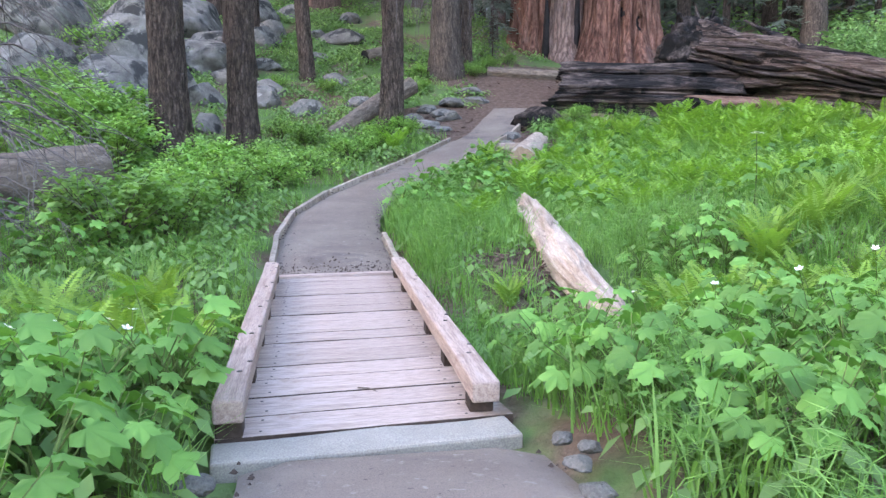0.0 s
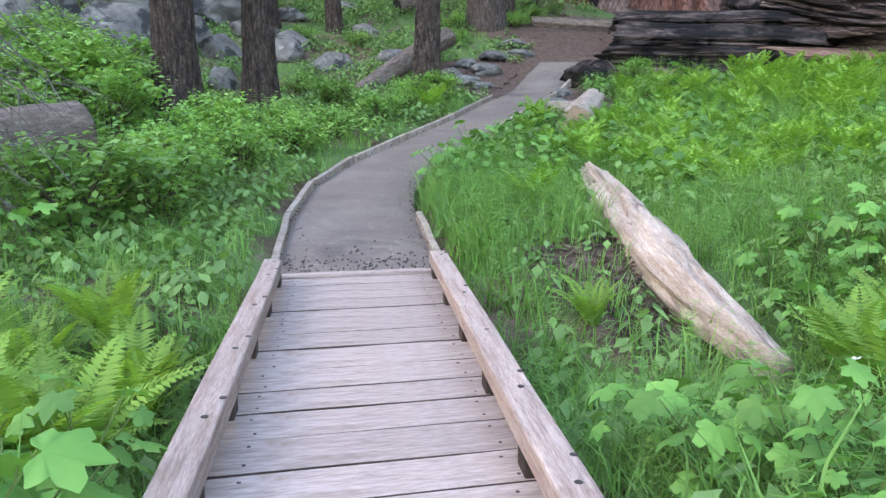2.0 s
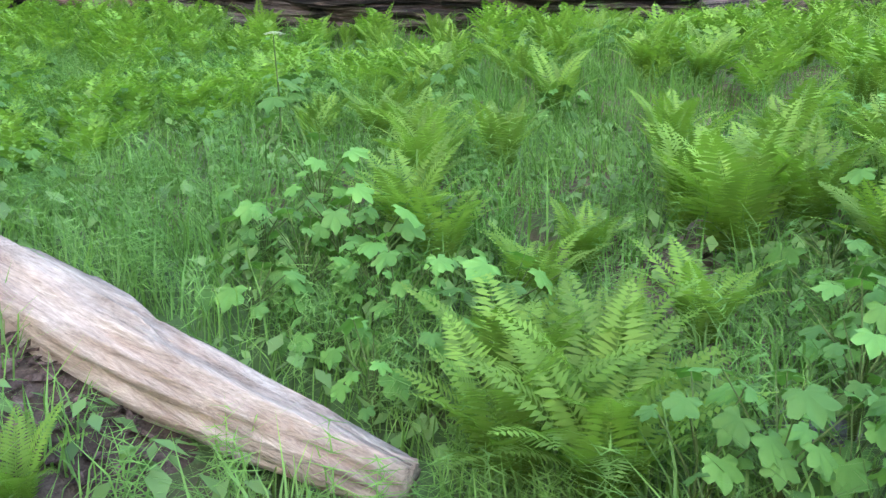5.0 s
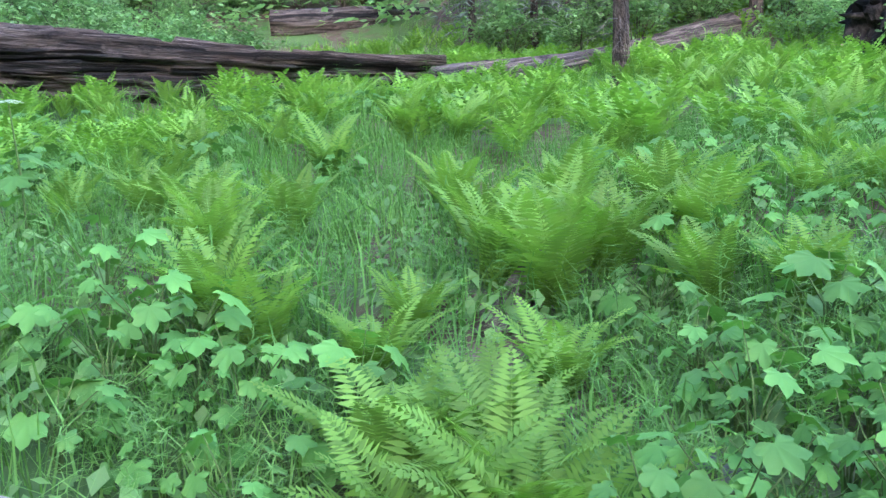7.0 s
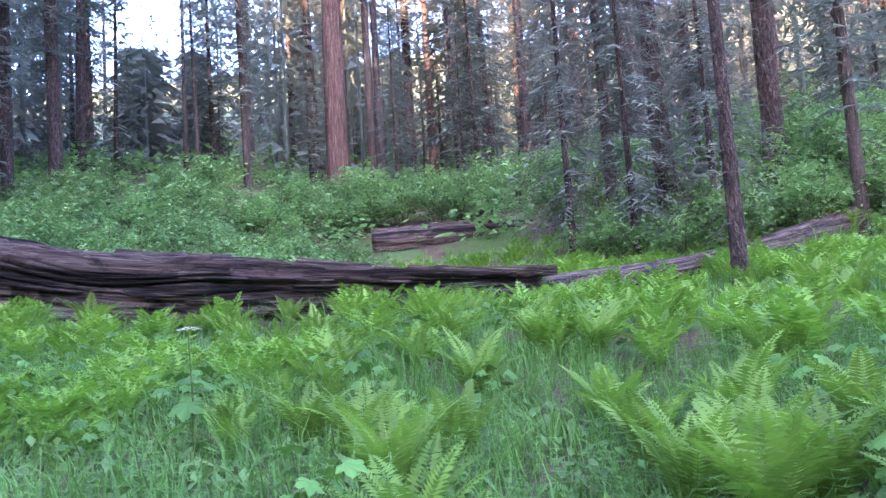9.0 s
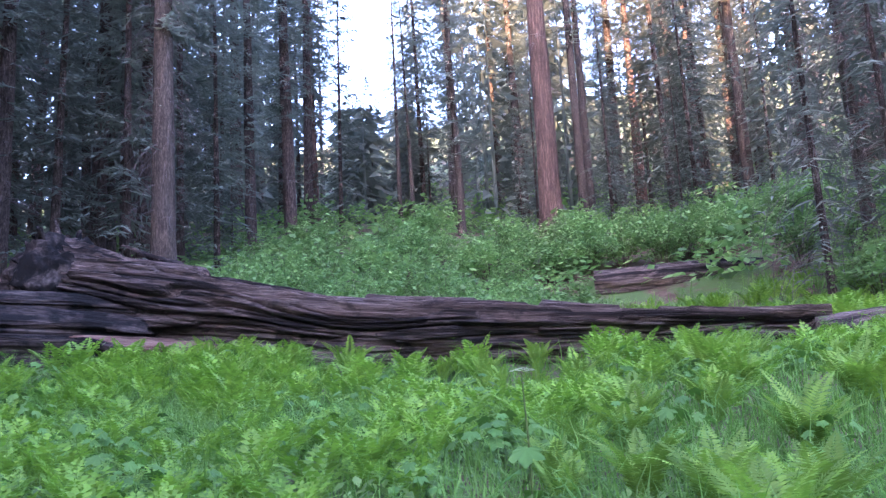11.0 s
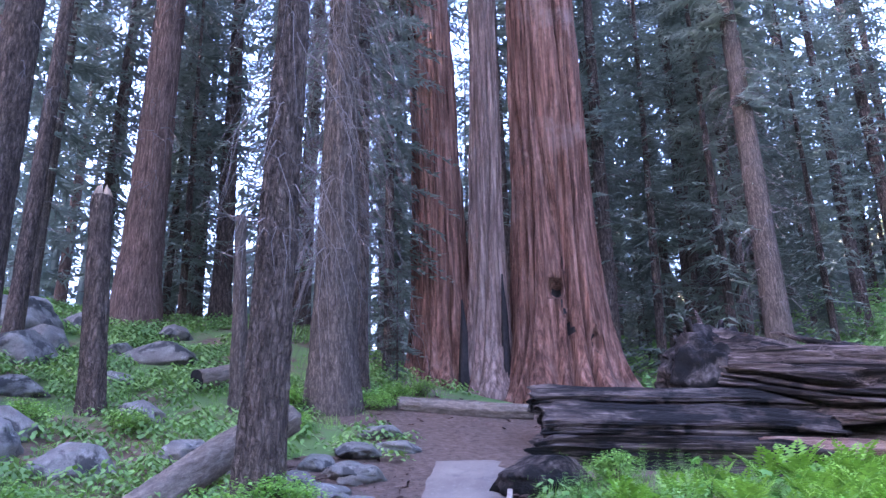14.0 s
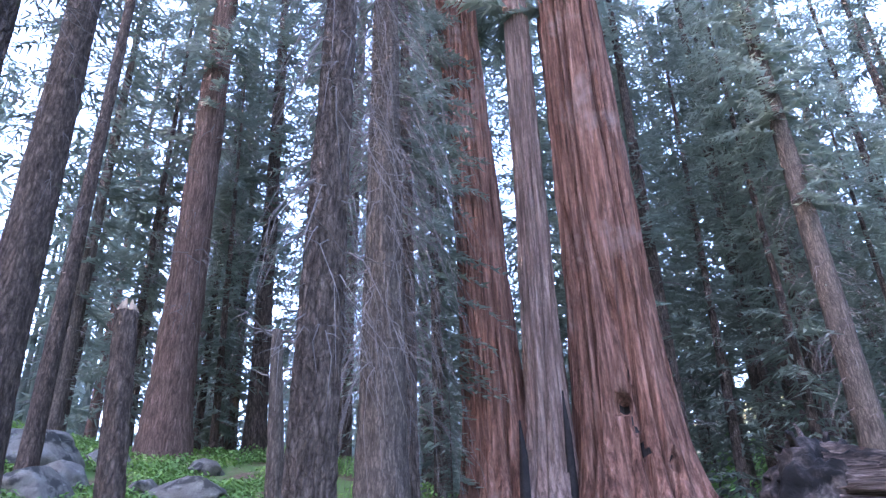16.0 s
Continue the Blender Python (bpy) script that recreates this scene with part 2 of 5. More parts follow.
def height(x, y):
    """Ground: a meadow rising gently from a small gully, a steeper wooded hillside ahead and to the left, and far to
    the west an unseen ridge added to block the low sun.
    """
    x, y = np.asarray(x, float), np.asarray(y, float)
    h = (0.14 - 0.03 * sstep(7, 14, y)) * soft(x - 1.8) - 0.06 + 0.26 * soft(x - 48, 6.0)
    h = h + 0.09 * soft(y - 9.8, 0.8) + 0.105 * soft(y - 14.8, 1.2) + (0.19 * soft(y - 21, 1.5) + 0.05 * soft(y - 27, 2.0)) * sstep(15, 5, x)
    h = h + 0.20 * soft(-x - 1.5 + 0.06 * soft(y - 12), 1.0) * sstep(6, 17, y)
    h = h - 0.55 * np.exp(-((y - 5.9 + 0.05 * x) / 1.5) ** 2) * (1 - 0.6 * sstep(2, 9, x))
    h = h + 0.08 * np.sin(x * 0.9 + 1.3) * np.sin(y * 0.7) * sstep(2.0, 6.0, np.abs(x - 0.5)) * sstep(30, 18, y)
    h = h + 3.2 * sstep(20, 38, x) + 0.45 * sstep(8, 1, y) * sstep(17, 25, x)
    h = h - (0.15 + 0.23 * sstep(15, 5, x)) * soft(y - 37, 1.5)
    # unseen ridge, its height set to keep the sun off the meadow
    west = soft(-x - 24, 6.0)
    return h + 0.62 * west - 0.55 * soft(west - 100, 8.0)


PATH_LINE = [(0.36, -40.0), (0.36, -5.0), (0.38, 0.0), (0.42, 3.0), (0.48, 8.1), (0.5, 9.6), (0.58, 11.0), (0.82, 12.4), (1.3, 13.8), (2.05, 15.2), (3.0, 16.6), (4.0, 18.0), (4.95, 19.4), (5.7, 20.7), (6.4, 22.1), (7.2, 23.6)]


def curve_points(line, step=0.25):
    """A smooth line (Catmull-Rom) through the given points."""
    p = [Vector(v) for v in line]
    p = [2 * p[0] - p[1]] + p + [2 * p[-1] - p[-2]]
    out = []
    for i in range(1, len(p) - 2):
        a, b, c, d = p[i - 1:i + 3]
        k = max(2, int((c - b).length / step))
        for j in range(k):
            t = j / k
            out.append(0.5 * (2 * b + (c - a) * t + (2 * a - 5 * b + 4 * c - d) * t * t + (3 * b - a - 3 * c + d) * t ** 3))
    return out + [p[-2].copy()]


PATH = curve_points([(x, y, 0) for x, y in PATH_LINE], 0.2)
PATH_XY = np.array([(p.x, p.y) for p in PATH])


def path_level(x, y):
    """The path's surface: it follows the ground, and meets the bridge deck level."""
    w = np.exp(-max(0.0, abs(float(y) - 5.75) - 2.4) / 0.8)
    return (1 - w) * (float(height(x, y)) + 0.05) + w * -0.03


def path_gap(x, y):
    """Distance from the path's middle line."""
    return float(np.min(np.hypot(PATH_XY[:, 0] - x, PATH_XY[:, 1] - y)))


# ---- mesh helpers ----
def mesh_of(name, verts, faces, mat, smooth=False):
    me = bpy.data.meshes.new(name)
    me.from_pydata([tuple(v) for v in verts], [], [tuple(f) for f in faces])
    for m in (mat if isinstance(mat, (list, tuple)) else [mat]):
        me.materials.append(m)
    if smooth:
        me.shade_smooth()
    me.update()
    return me


def big_mesh(name, verts, tris, mat):
    """A mesh from arrays of corners and triangles, for what has very many pieces."""
    me = bpy.data.meshes.new(name)
    v, f = np.asarray(verts, np.float32), np.asarray(tris, np.int32)
    me.vertices.add(len(v))
    me.vertices.foreach_set("co", v.ravel())
    me.loops.add(f.size)
    me.loops.foreach_set("vertex_index", f.ravel())
    me.polygons.add(len(f))
    me.polygons.foreach_set("loop_start", np.arange(0, f.size, 3, dtype=np.int32))
    me.materials.append(mat)
    me.update(calc_edges=True)
    return me


def part(name, me, parent, m=None, label=""):
    ob = new(name, me)
    ob.parent = parent
    if m is not None:
        ob.matrix_basis = m
    return tagged(ob, label)


def thing(name, m, label, category, group="", kind="", me=None):
    ob = new(name, me)
    ob.matrix_basis = m
    return tagged(ob, label, category, group, kind)


def box_mesh(name, sx, sy, sz, mat, bevel=0.01, rough=0.0, seed=0):
    """A worn block, resting on z = 0, with rounded edges."""
    bm = bmesh.new()
    bmesh.ops.create_cube(bm, size=1.0)
    bmesh.ops.scale(bm, vec=(sx, sy, sz), verts=bm.verts)
    bmesh.ops.translate(bm, vec=(0, 0, sz / 2), verts=bm.verts)
    if rough:
        long = 0 if sx > sy else 1
        bmesh.ops.subdivide_edges(bm, edges=[e for e in bm.edges if abs((e.verts[0].co - e.verts[1].co)[long]) > 1e-4], cuts=6)
    bmesh.ops.bevel(bm, geom=[e for e in bm.edges if e.calc_face_angle(0) > 0.5], offset=bevel, segments=2, profile=0.5, affect="EDGES")
    if rough:
        for v in bm.verts:
            v.co += noise.noise_vector(v.co * 3 + Vector((seed, 0, 0))) * rough
    me = bpy.data.meshes.new(name)
    bm.to_mesh(me)
    bm.free()
    me.materials.append(mat)
    return me


def tube(points, radii, n=10, relief=None, caps=True):
    """Corners and quads round a line; relief(angle, along, point) adds to the radius."""
    pts = [Vector(p) for p in points]
    verts, faces = [], []
    up = Vector((0, 0, 1))
    side = None
    along = 0.0
    for i, p in enumerate(pts):
        d = (pts[min(i + 1, len(pts) - 1)] - pts[max(i - 1, 0)]).normalized()
        if side is None:
            side = d.cross(Vector((1, 0, 0)) if abs(d.x) < 0.8 else up).normalized()
        side = (side - d * side.dot(d)).normalized()
        other = d.cross(side)
        if i:
            along += (p - pts[i - 1]).length
        for k in range(n):
            a = 2 * math.pi * k / n
            w = side * math.cos(a) + other * math.sin(a)
            r = radii[i]
            if relief:
                r = max(0.002, r + relief(a, along, p + w * r))
            verts.append(p + w * r)
    for i in range(len(pts) - 1):
        for k in range(n):
            a, b = i * n + k, i * n + (k + 1) % n
            faces.append((a, b, b + n, a + n))
    if caps:
        faces.append(tuple(range(n))[::-1])
        faces.append(tuple(range((len(pts) - 1) * n, len(pts) * n)))
    return verts, faces


def join(*pieces):
    verts, faces = [], []
    for v, f in pieces:
        k = len(verts)
        verts += list(v)
        faces += [tuple(i + k for i in q) for q in f]
    return verts, faces

# ---- ground ----
def ground_grid(xs, ys, name, mat):
    X, Y = np.meshgrid(xs, ys, indexing="ij")
    Z = height(X, Y)
    gap = np.min(np.hypot(X[..., None] - PATH_XY[::3, 0], Y[..., None] - PATH_XY[::3, 1]), axis=2)
    Z = Z - 0.16 * (1 - sstep(0.7, 1.05, gap)) * (1 - np.exp(-((Y - 5.75) / 2.2) ** 6))
    nx, ny = len(xs), len(ys)
    v = np.stack([X, Y, Z], -1).reshape(-1, 3)
    i = np.arange(nx * ny).reshape(nx, ny)
    q = np.stack([i[:-1, :-1], i[1:, :-1], i[1:, 1:], i[:-1, 1:]], -1).reshape(-1, 4)
    t = np.concatenate([q[:, [0, 1, 2]], q[:, [0, 2, 3]]])
    me = big_mesh(name, v, t, mat)
    me.shade_smooth()
    return me


def spread(a, b, lo, hi, fine, n):
    """Grid lines: fine between lo and hi, growing outward to a and b."""
    mid = np.arange(lo, hi + 1e-6, fine)
    left = lo - (lo - a) * (np.linspace(0, 1, n)[1:] ** 3)
    right = hi + (b - hi) * (np.linspace(0, 1, n)[1:] ** 3)
    return np.concatenate([left[::-1], mid, right])


gx, gy = spread(-900, 1500, -14, 30, 0.35, 26), spread(-900, 1500, -4, 40, 0.35, 26)
tagged(new("ground", ground_grid(gx, gy, "ground", M_SOIL)), "brown forest soil rising into a wooded hillside", "ground", kind="structure")


def ribbon(name, lo, hi, first, last, lift, mat, thick=0.0):
    """A strip along the path between two offsets from its middle line."""
    pts = [p for p in PATH if first <= p.y <= last]
    verts, faces = [], []
    cols = 6
    for i, p in enumerate(pts):
        d = (pts[min(i + 1, len(pts) - 1)] - pts[max(i - 1, 0)]).normalized()
        s = Vector((d.y, -d.x, 0))
        for k in range(cols + 1):
            u = lo + (hi - lo) * k / cols
            wob = 0.03 * noise.noise(Vector((p.x * 2.3, p.y * 2.3, u))) if k in (0, cols) and not thick else 0
            q = p + s * (u + wob)
            verts.append((q.x, q.y, path_level(p.x, p.y) + lift - 0.05 - (0.05 if k in (0, cols) and not thick else 0)))
    for i in range(len(pts) - 1):
        for k in range(cols):
            a = i * (cols + 1) + k
            faces.append((a, a + 1, a + cols + 2, a + cols + 1))
    return mesh_of(name, verts, faces, mat, True)


tagged(new("path", ribbon("path", -0.66, 0.66, -40, 3.3, 0.05, M_PATH)), "worn grey asphalt footpath leading up to the bridge", "path", kind="structure")
tagged(new("path", ribbon("path", -0.66, 0.66, 7.9, 21.5, 0.05, M_PATH)), "worn grey asphalt footpath curving up the hillside", "path", kind="structure")


def edging(side, first, last, group):
    """Edging boards laid end to end along one side of the path."""
    pts = [p for p in PATH if first <= p.y <= last]
    step = 9
    for i in range(0, len(pts) - step, step):
        a, b = pts[i], pts[i + step]
        d = (b - a).normalized()
        s = Vector((d.y, -d.x, 0)) * side
        mid = (a + b) / 2 + s * 0.69
        za, zb = path_level(a.x, a.y) - 0.05, path_level(b.x, b.y) - 0.05
        L = (b - a).length
        me = box_mesh("edging_board", 0.07, L + 0.015, 0.16, M_EDGE, 0.012, 0.012, i)
        ang = math.degrees(math.atan2(-d.x, d.y))
        thing("edging_board", pose(mid.x, mid.y, (za + zb) / 2 - 0.06, math.degrees(math.atan2(zb - za, L)), 0, ang), "weathered timber edging board along the asphalt footpath", "edging", group, me=me)


edging(-1, 8.3, 19.5, "path edging boards")
edging(1, 8.3, 10.6, "path edging boards")
edging(1, 15.8, 21.2, "path edging boards")

# ---- bridge ----
BRIDGE = pose(0.34, 3.42, 0, 0, 0, -1.6)
bridge = thing("footbridge", BRIDGE, "short weathered timber footbridge with low kerb rails", "bridge")
LENGTH, WIDTH, SKEW = 4.55, 1.40, 6.0
JOINTS = (0.10, 0.385, 0.675, 0.995, 1.265, 1.565, 1.84, 2.105, 2.395, 2.745, 3.04, 3.35, 3.585, 3.84, 4.09, 4.33, 4.58)
for i, (y0, y1) in enumerate(zip(JOINTS, JOINTS[1:])):
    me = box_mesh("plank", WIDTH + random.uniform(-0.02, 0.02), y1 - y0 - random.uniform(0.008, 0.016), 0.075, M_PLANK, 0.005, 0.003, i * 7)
    me.materials.append(M_DIRT_SHADE)
    # sides at the seams: dirt, and the gap's shade put into the colour
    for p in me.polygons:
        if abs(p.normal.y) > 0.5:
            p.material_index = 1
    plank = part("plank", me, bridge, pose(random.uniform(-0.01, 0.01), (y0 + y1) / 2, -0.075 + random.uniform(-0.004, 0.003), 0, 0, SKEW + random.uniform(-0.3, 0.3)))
    for bx in (-0.5, 0.49):
        for k in (-1, 1):
            bv, bf = tube([(0, 0, 0.0), (0, 0, 0.003)], [0.008, 0.008], 8)
            part("nail", mesh_of("nail", bv, bf, M_IRON), plank, pose(bx + random.uniform(-0.02, 0.02), k * (y1 - y0) * 0.27, 0.0735))
for sx, ym, turn in ((-0.635, 2.2, 0.17), (0.595, 2.39, -0.8)):
    rail = part("rail", box_mesh("rail", 0.135, 4.42 if sx < 0 else 4.55, 0.105, M_RAIL, 0.012, 0.006, sx), bridge, pose(sx, ym, 0.08, 0, 0, turn), "weathered timber kerb rail with countersunk bolts")
    for j in range(6):
        y0 = -2.1 + j * 0.84
        # blocks coloured dark to paint the shade under the rail
        part("spacer_block", box_mesh("spacer_block", 0.12, 0.13, 0.085, M_DIRT_SHADE, 0.008), rail, pose(0, y0, -0.0825))
        for k in (-0.03, 0.16):
            bv, bf = tube([(0, 0, 0.0), (0, 0, 0.004)], [0.014, 0.014], 10)
            part("bolt", mesh_of("bolt", bv, bf, M_IRON), rail, pose(0.02 + k * 0.2, y0 + 0.4 + k if j < 5 else y0 + k * 0.4, 0.1035))
for sx in (-0.5, 0.5):
    part("beam", box_mesh("beam", 0.2, LENGTH, 0.3, M_RAIL, 0.015, 0.006, 5), bridge, pose(sx, LENGTH / 2, -0.38))
thing("concrete_sill", pose(0.33, 3.375, -0.235, 0, 0, 4.6), "grey concrete sill at the start of the timber footbridge", "sill", me=box_mesh("concrete_sill", 1.38, 0.26, 0.235, M_CONCRETE, 0.015, 0.01, 3))
thing("timber_sill", pose(0.465, 8.075, -0.2, 0, 0, 4.4), "pale timber sill at the end of the footbridge", "sill", me=box_mesh("timber_sill", 1.36, 0.1, 0.225, M_PLANK, 0.012, 0.006, 4))


# bare earth worn round the end of the path
def earth_patch(cx, cy, rx, ry, lift, seed):
    V, F = [(cx, cy, float(height(cx, cy)) + lift)], []
    n, m = 60, 14
    for i in range(1, m + 1):
        for k in range(n):
            a = 2 * math.pi * k / n
            e = i / m * (1 + 0.3 * noise.noise(Vector((math.cos(a) * 2.2, math.sin(a) * 2.2, seed))))
            x, y = cx + rx * e * math.cos(a), cy + ry * e * math.sin(a)
            V.append((x, y, float(height(x, y)) + lift * (1 if i < m else -1.5) + 0.012 * noise.noise(Vector((x * 4, y * 4, 0)))))
    F += [(0, 1 + k, 1 + (k + 1) % n) for k in range(n)]
    for i in range(m - 1):
        for k in range(n):
            a, b = 1 + i * n + k, 1 + i * n + (k + 1) % n
            F.append((a, a + n, b + n, b))
    tagged(new("bare_earth", mesh_of("bare_earth", V, F, M_DUFF, True)), "brown bare earth strewn with bark litter", "ground", kind="structure")


earth_patch(8.3, 24.2, 3.6, 2.2, 0.02, 1.0)
earth_patch(6.6, 22.3, 1.7, 1.6, 0.034, 5.0)
earth_patch(3.7, 20.9, 1.7, 1.8, 0.026, 2.0)
earth_patch(5.2, 17.8, 1.05, 2.0, 0.03, 3.0)
earth_patch(2.3, 7.8, 0.5, 1.3, 0.02, 4.0)

# ---- trees ----
def bark_relief(amount, cells=9, seed=0.0):
    """Plated, furrowed bark: ridges run up the trunk and break now and then."""
    def relief(a, s, p):
        q = Vector((math.cos(a) * cells * 0.32, math.sin(a) * cells * 0.32, s * 0.9 + seed))
        f = noise.noise(Vector((q.x * 1.6, q.y * 1.6, q.z)))
        g = abs(noise.noise(Vector((q.x * 3.0, q.y * 3.0, q.z * 3.0))))
        return amount * (0.6 * f + 0.9 * min(g * 4, 1) - 0.5 + 0.35 * noise.noise(Vector((q.x * 8, q.y * 8, q.z * 9))))
    return relief


def trunk_mesh(name, h, r0, r1, mat, lean=(0, 0), n=20, rings=40, relief=0.03, flare=1.35, seed=0.0, bend=0.0):
    pts, rad = [], []
    for i in range(rings + 1):
        u = (i / rings) ** 1.4
        z = -0.5 + u * (h + 0.5)
        pts.append((lean[0] * z + bend * math.sin(u * 3 + seed), lean[1] * z, z))
        f = 1 + (flare - 1) * math.exp(-max(z, 0) / (r0 * 2.0))
        rad.append((r0 + (r1 - r0) * u) * f)
    v, f = tube(pts, rad, n, bark_relief(relief, seed=seed))
    return mesh_of(name, v, f, mat, True)


def crown_mesh(name, h, start, reach, rings, per, mat, rng, droop=0.35, spray=0.42, slim=0.16, lean=(0, 0), sparse=0.0, top=0.12, dens=1.0):
    """Whorls of drooping branches; each carries flat sprays of needles along both sides. Returns corner and triangle arrays."""
    V, F = [], []
    k = 0
    for i in range(rings):
        u = i / max(1, rings - 1)
        z0 = start + (h - start) * u ** 0.9
        L0 = reach * ((1 - u) ** 0.75 * (1 - top) + top) * (0.55 + 0.45 * min(1, u * 5 + 0.25))
        for b in range(per):
            if rng.random() < sparse:
                continue
            L = L0 * rng.uniform(0.55, 1.15)
            a = rng.uniform(0, 2 * math.pi)
            zb = z0 + rng.uniform(-0.5, 0.5) * (h - start) / rings
            dx, dy = math.cos(a), math.sin(a)
            steps = max(3, int(L / 0.15 * dens))
            rise = rng.uniform(-0.1, 0.25) + 0.5 * u
            for s in range(1, steps + 1):
                w = s / steps
                x = L * w
                z = zb + L * (rise * w - droop * w * w)
                cx, cy = lean[0] * zb + dx * x, lean[1] * zb + dy * x
                size = spray * (0.65 + 0.5 * (1 - w)) * rng.uniform(0.7, 1.3)
                for side in (-1, 1, 0):
                    if side == 0 and rng.random() < 0.35:
                        continue
                    ang = a + side * rng.uniform(0.6, 1.25) + rng.uniform(-0.2, 0.2)
                    ex, ey = math.cos(ang) * size, math.sin(ang) * size
                    ez = -size * rng.uniform(0.05, 0.6) + (0.25 * size if side == 0 else 0)
                    wx, wy = -math.sin(ang) * size * slim, math.cos(ang) * size * slim
                    tz = rng.uniform(-0.7, 0.7) * size * slim
                    V += [(cx + ex * 0.1 + wx, cy + ey * 0.1 + wy, z + tz), (cx + ex, cy + ey, z + ez), (cx + ex * 0.1 - wx, cy + ey * 0.1 - wy, z - tz)]
                    F.append((k, k + 1, k + 2))
                    k += 3
    return big_mesh(name, V, F, mat)


def limb_mesh(name, h0, h1, reach, count, mat, rng, r=0.02, droop=0.5, lean=(0, 0), fork=2, hang=0.0):
    """Bare dead limbs on a trunk, curving and forking."""
    pieces = []
    for i in range(count):
        z = rng.uniform(h0, h1)
        a = rng.uniform(0, 2 * math.pi)
        L = reach * rng.uniform(0.4, 1.1)
        d = Vector((math.cos(a), math.sin(a), 0))
        p0 = Vector((lean[0] * z, lean[1] * z, z))
        pts = [p0 + d * L * w + Vector((rng.uniform(-1, 1), rng.uniform(-1, 1), rng.uniform(-0.6, 0.6))) * 0.13 * L * w + Vector((0, 0, L * (0.15 * w - droop * w * w - hang * w ** 3))) for w in (0, 0.25, 0.5, 0.75, 1)]
        pieces.append(tube(pts, [r * (1 - 0.8 * w) for w in (0, 0.25, 0.5, 0.75, 1)], 4, caps=False))
        for _ in range(fork):
            j = rng.choice((1, 2, 3))
            q = pts[j]
            e = (d + Vector((rng.uniform(-1, 1), rng.uniform(-1, 1), rng.uniform(-0.9, 0.2)))).normalized() * L * rng.uniform(0.25, 0.5)
            pieces.append(tube([q, q + e * 0.5 + Vector((0, 0, -0.04 * L)), q + e + Vector((0, 0, -0.15 * L))], [r * 0.5, r * 0.35, r * 0.12], 3, caps=False))
    v, f = join(*pieces)
    return mesh_of(name, v, f, mat)


def conifer(x, y, h, d, crown, label, bark=M_BARK, needles=M_NEEDLE, lean=(0, 0), dead=None, rings=44, per=5, seed=1, z=None, group="", relief=None, name="conifer", n=20, tr=46, **kw):
    """A standing conifer: trunk, crown (start, reach) and dead limbs (from, to, reach, count)."""
    rng = random.Random(seed)
    ob = thing(name, pose(x, y, float(height(x, y)) if z is None else z), label, "tree", group)
    part("trunk", trunk_mesh("trunk", h, d / 2, d * 0.08, bark, lean, n, tr, d * 0.05 if relief is None else relief, seed=seed * 3.7), ob)
    if crown:
        part("crown", crown_mesh("crown", h, crown[0], crown[1], rings, per, needles, rng, lean=lean, **kw), ob)
    if dead:
        tagged(part("dead_branchwork", limb_mesh("dead_branchwork", dead[0], dead[1], dead[2], dead[3], M_TWIG, rng, lean=lean, r=dead[4] if len(dead) > 4 else 0.018, hang=dead[5] if len(dead) > 5 else 0.0), ob, label="bare grey dead limbs"), kind="stuff")
    return ob


# trees round the path
conifer(-2.3, 16.6, 27, 0.74, (13, 2.6), "tall fir with grey-brown furrowed bark and a bare lower trunk", M_BARK, lean=(-0.02, 0), seed=2, dead=(6, 13, 1.2, 30), n=54, tr=200, relief=0.034, sparse=0.4)
conifer(-0.98, 18.0, 28, 0.62, (14, 2.4), "tall fir with dark furrowed bark beside boulders", M_BARK, lean=(-0.005, 0), seed=3, dead=(6, 14, 1.2, 30), n=54, tr=200, relief=0.032, sparse=0.4)
conifer(2.52, 19.6, 25, 0.56, (15, 1.8), "tall fir with dark flaking bark beside the footpath", M_BARK, lean=(0.016, 0), seed=4, dead=(3.5, 15, 1.1, 200, 0.013, 1.3), n=64, tr=240, relief=0.036, sparse=0.35)
conifer(5.05, 25.4, 27, 0.95, (17, 2.2), "large grey-brown fir draped with bare dead limbs", M_BARK_GREY, seed=5, dead=(3, 17, 1.8, 460, 0.014, 1.4), n=60, tr=170, relief=0.04, sparse=0.3)
conifer(5.95, 26.6, 20, 0.46, (5.5, 1.9), "dark slender fir behind a larger trunk", M_BARK, seed=6, dead=(2, 12, 1.7, 160, 0.012, 1.2), sparse=0.2, spray=0.35)
conifer(7.7, 29.4, 24, 0.3, (0.8, 2.1), "dark green fir with boughs drooping to the ground", M_BARK, seed=14, dead=(1, 12, 1.8, 60, 0.01, 0.9), rings=60, droop=0.6, spray=0.36, sparse=0.15)
conifer(19.9, 27.5, 33, 0.88, (10, 3.2), "tall grey-barked fir beyond the fallen trunk's roots", M_BARK_GREY, seed=15, dead=(3, 12, 1.6, 90, 0.015, 0.6), n=32, tr=70, relief=0.025, lean=(-0.012, 0))
conifer(1.5, 34.6, 38, 1.25, (11, 3.2), "huge reddish conifer standing up the hillside", M_BARK_RED, seed=7, dead=(4, 15, 2.0, 90, 0.022, 0.4), n=30, tr=80, sparse=0.35)
conifer(14.5, 3.95, 13, 0.29, (8.5, 1.2), "slender dark conifer standing alone in the meadow", M_BARK, seed=8, dead=(0.8, 8, 0.9, 60, 0.009), lean=(-0.045, 0.0), sparse=0.3, spray=0.3)

conifer(-1.45, 25.4, 32, 0.86, (17, 2.0), "tall dark fir standing up the rocky hillside", M_BARK, lean=(-0.01, 0), seed=11, dead=(6, 17, 1.2, 60, 0.014, 0.8), n=40, tr=110, relief=0.035, sparse=0.3)
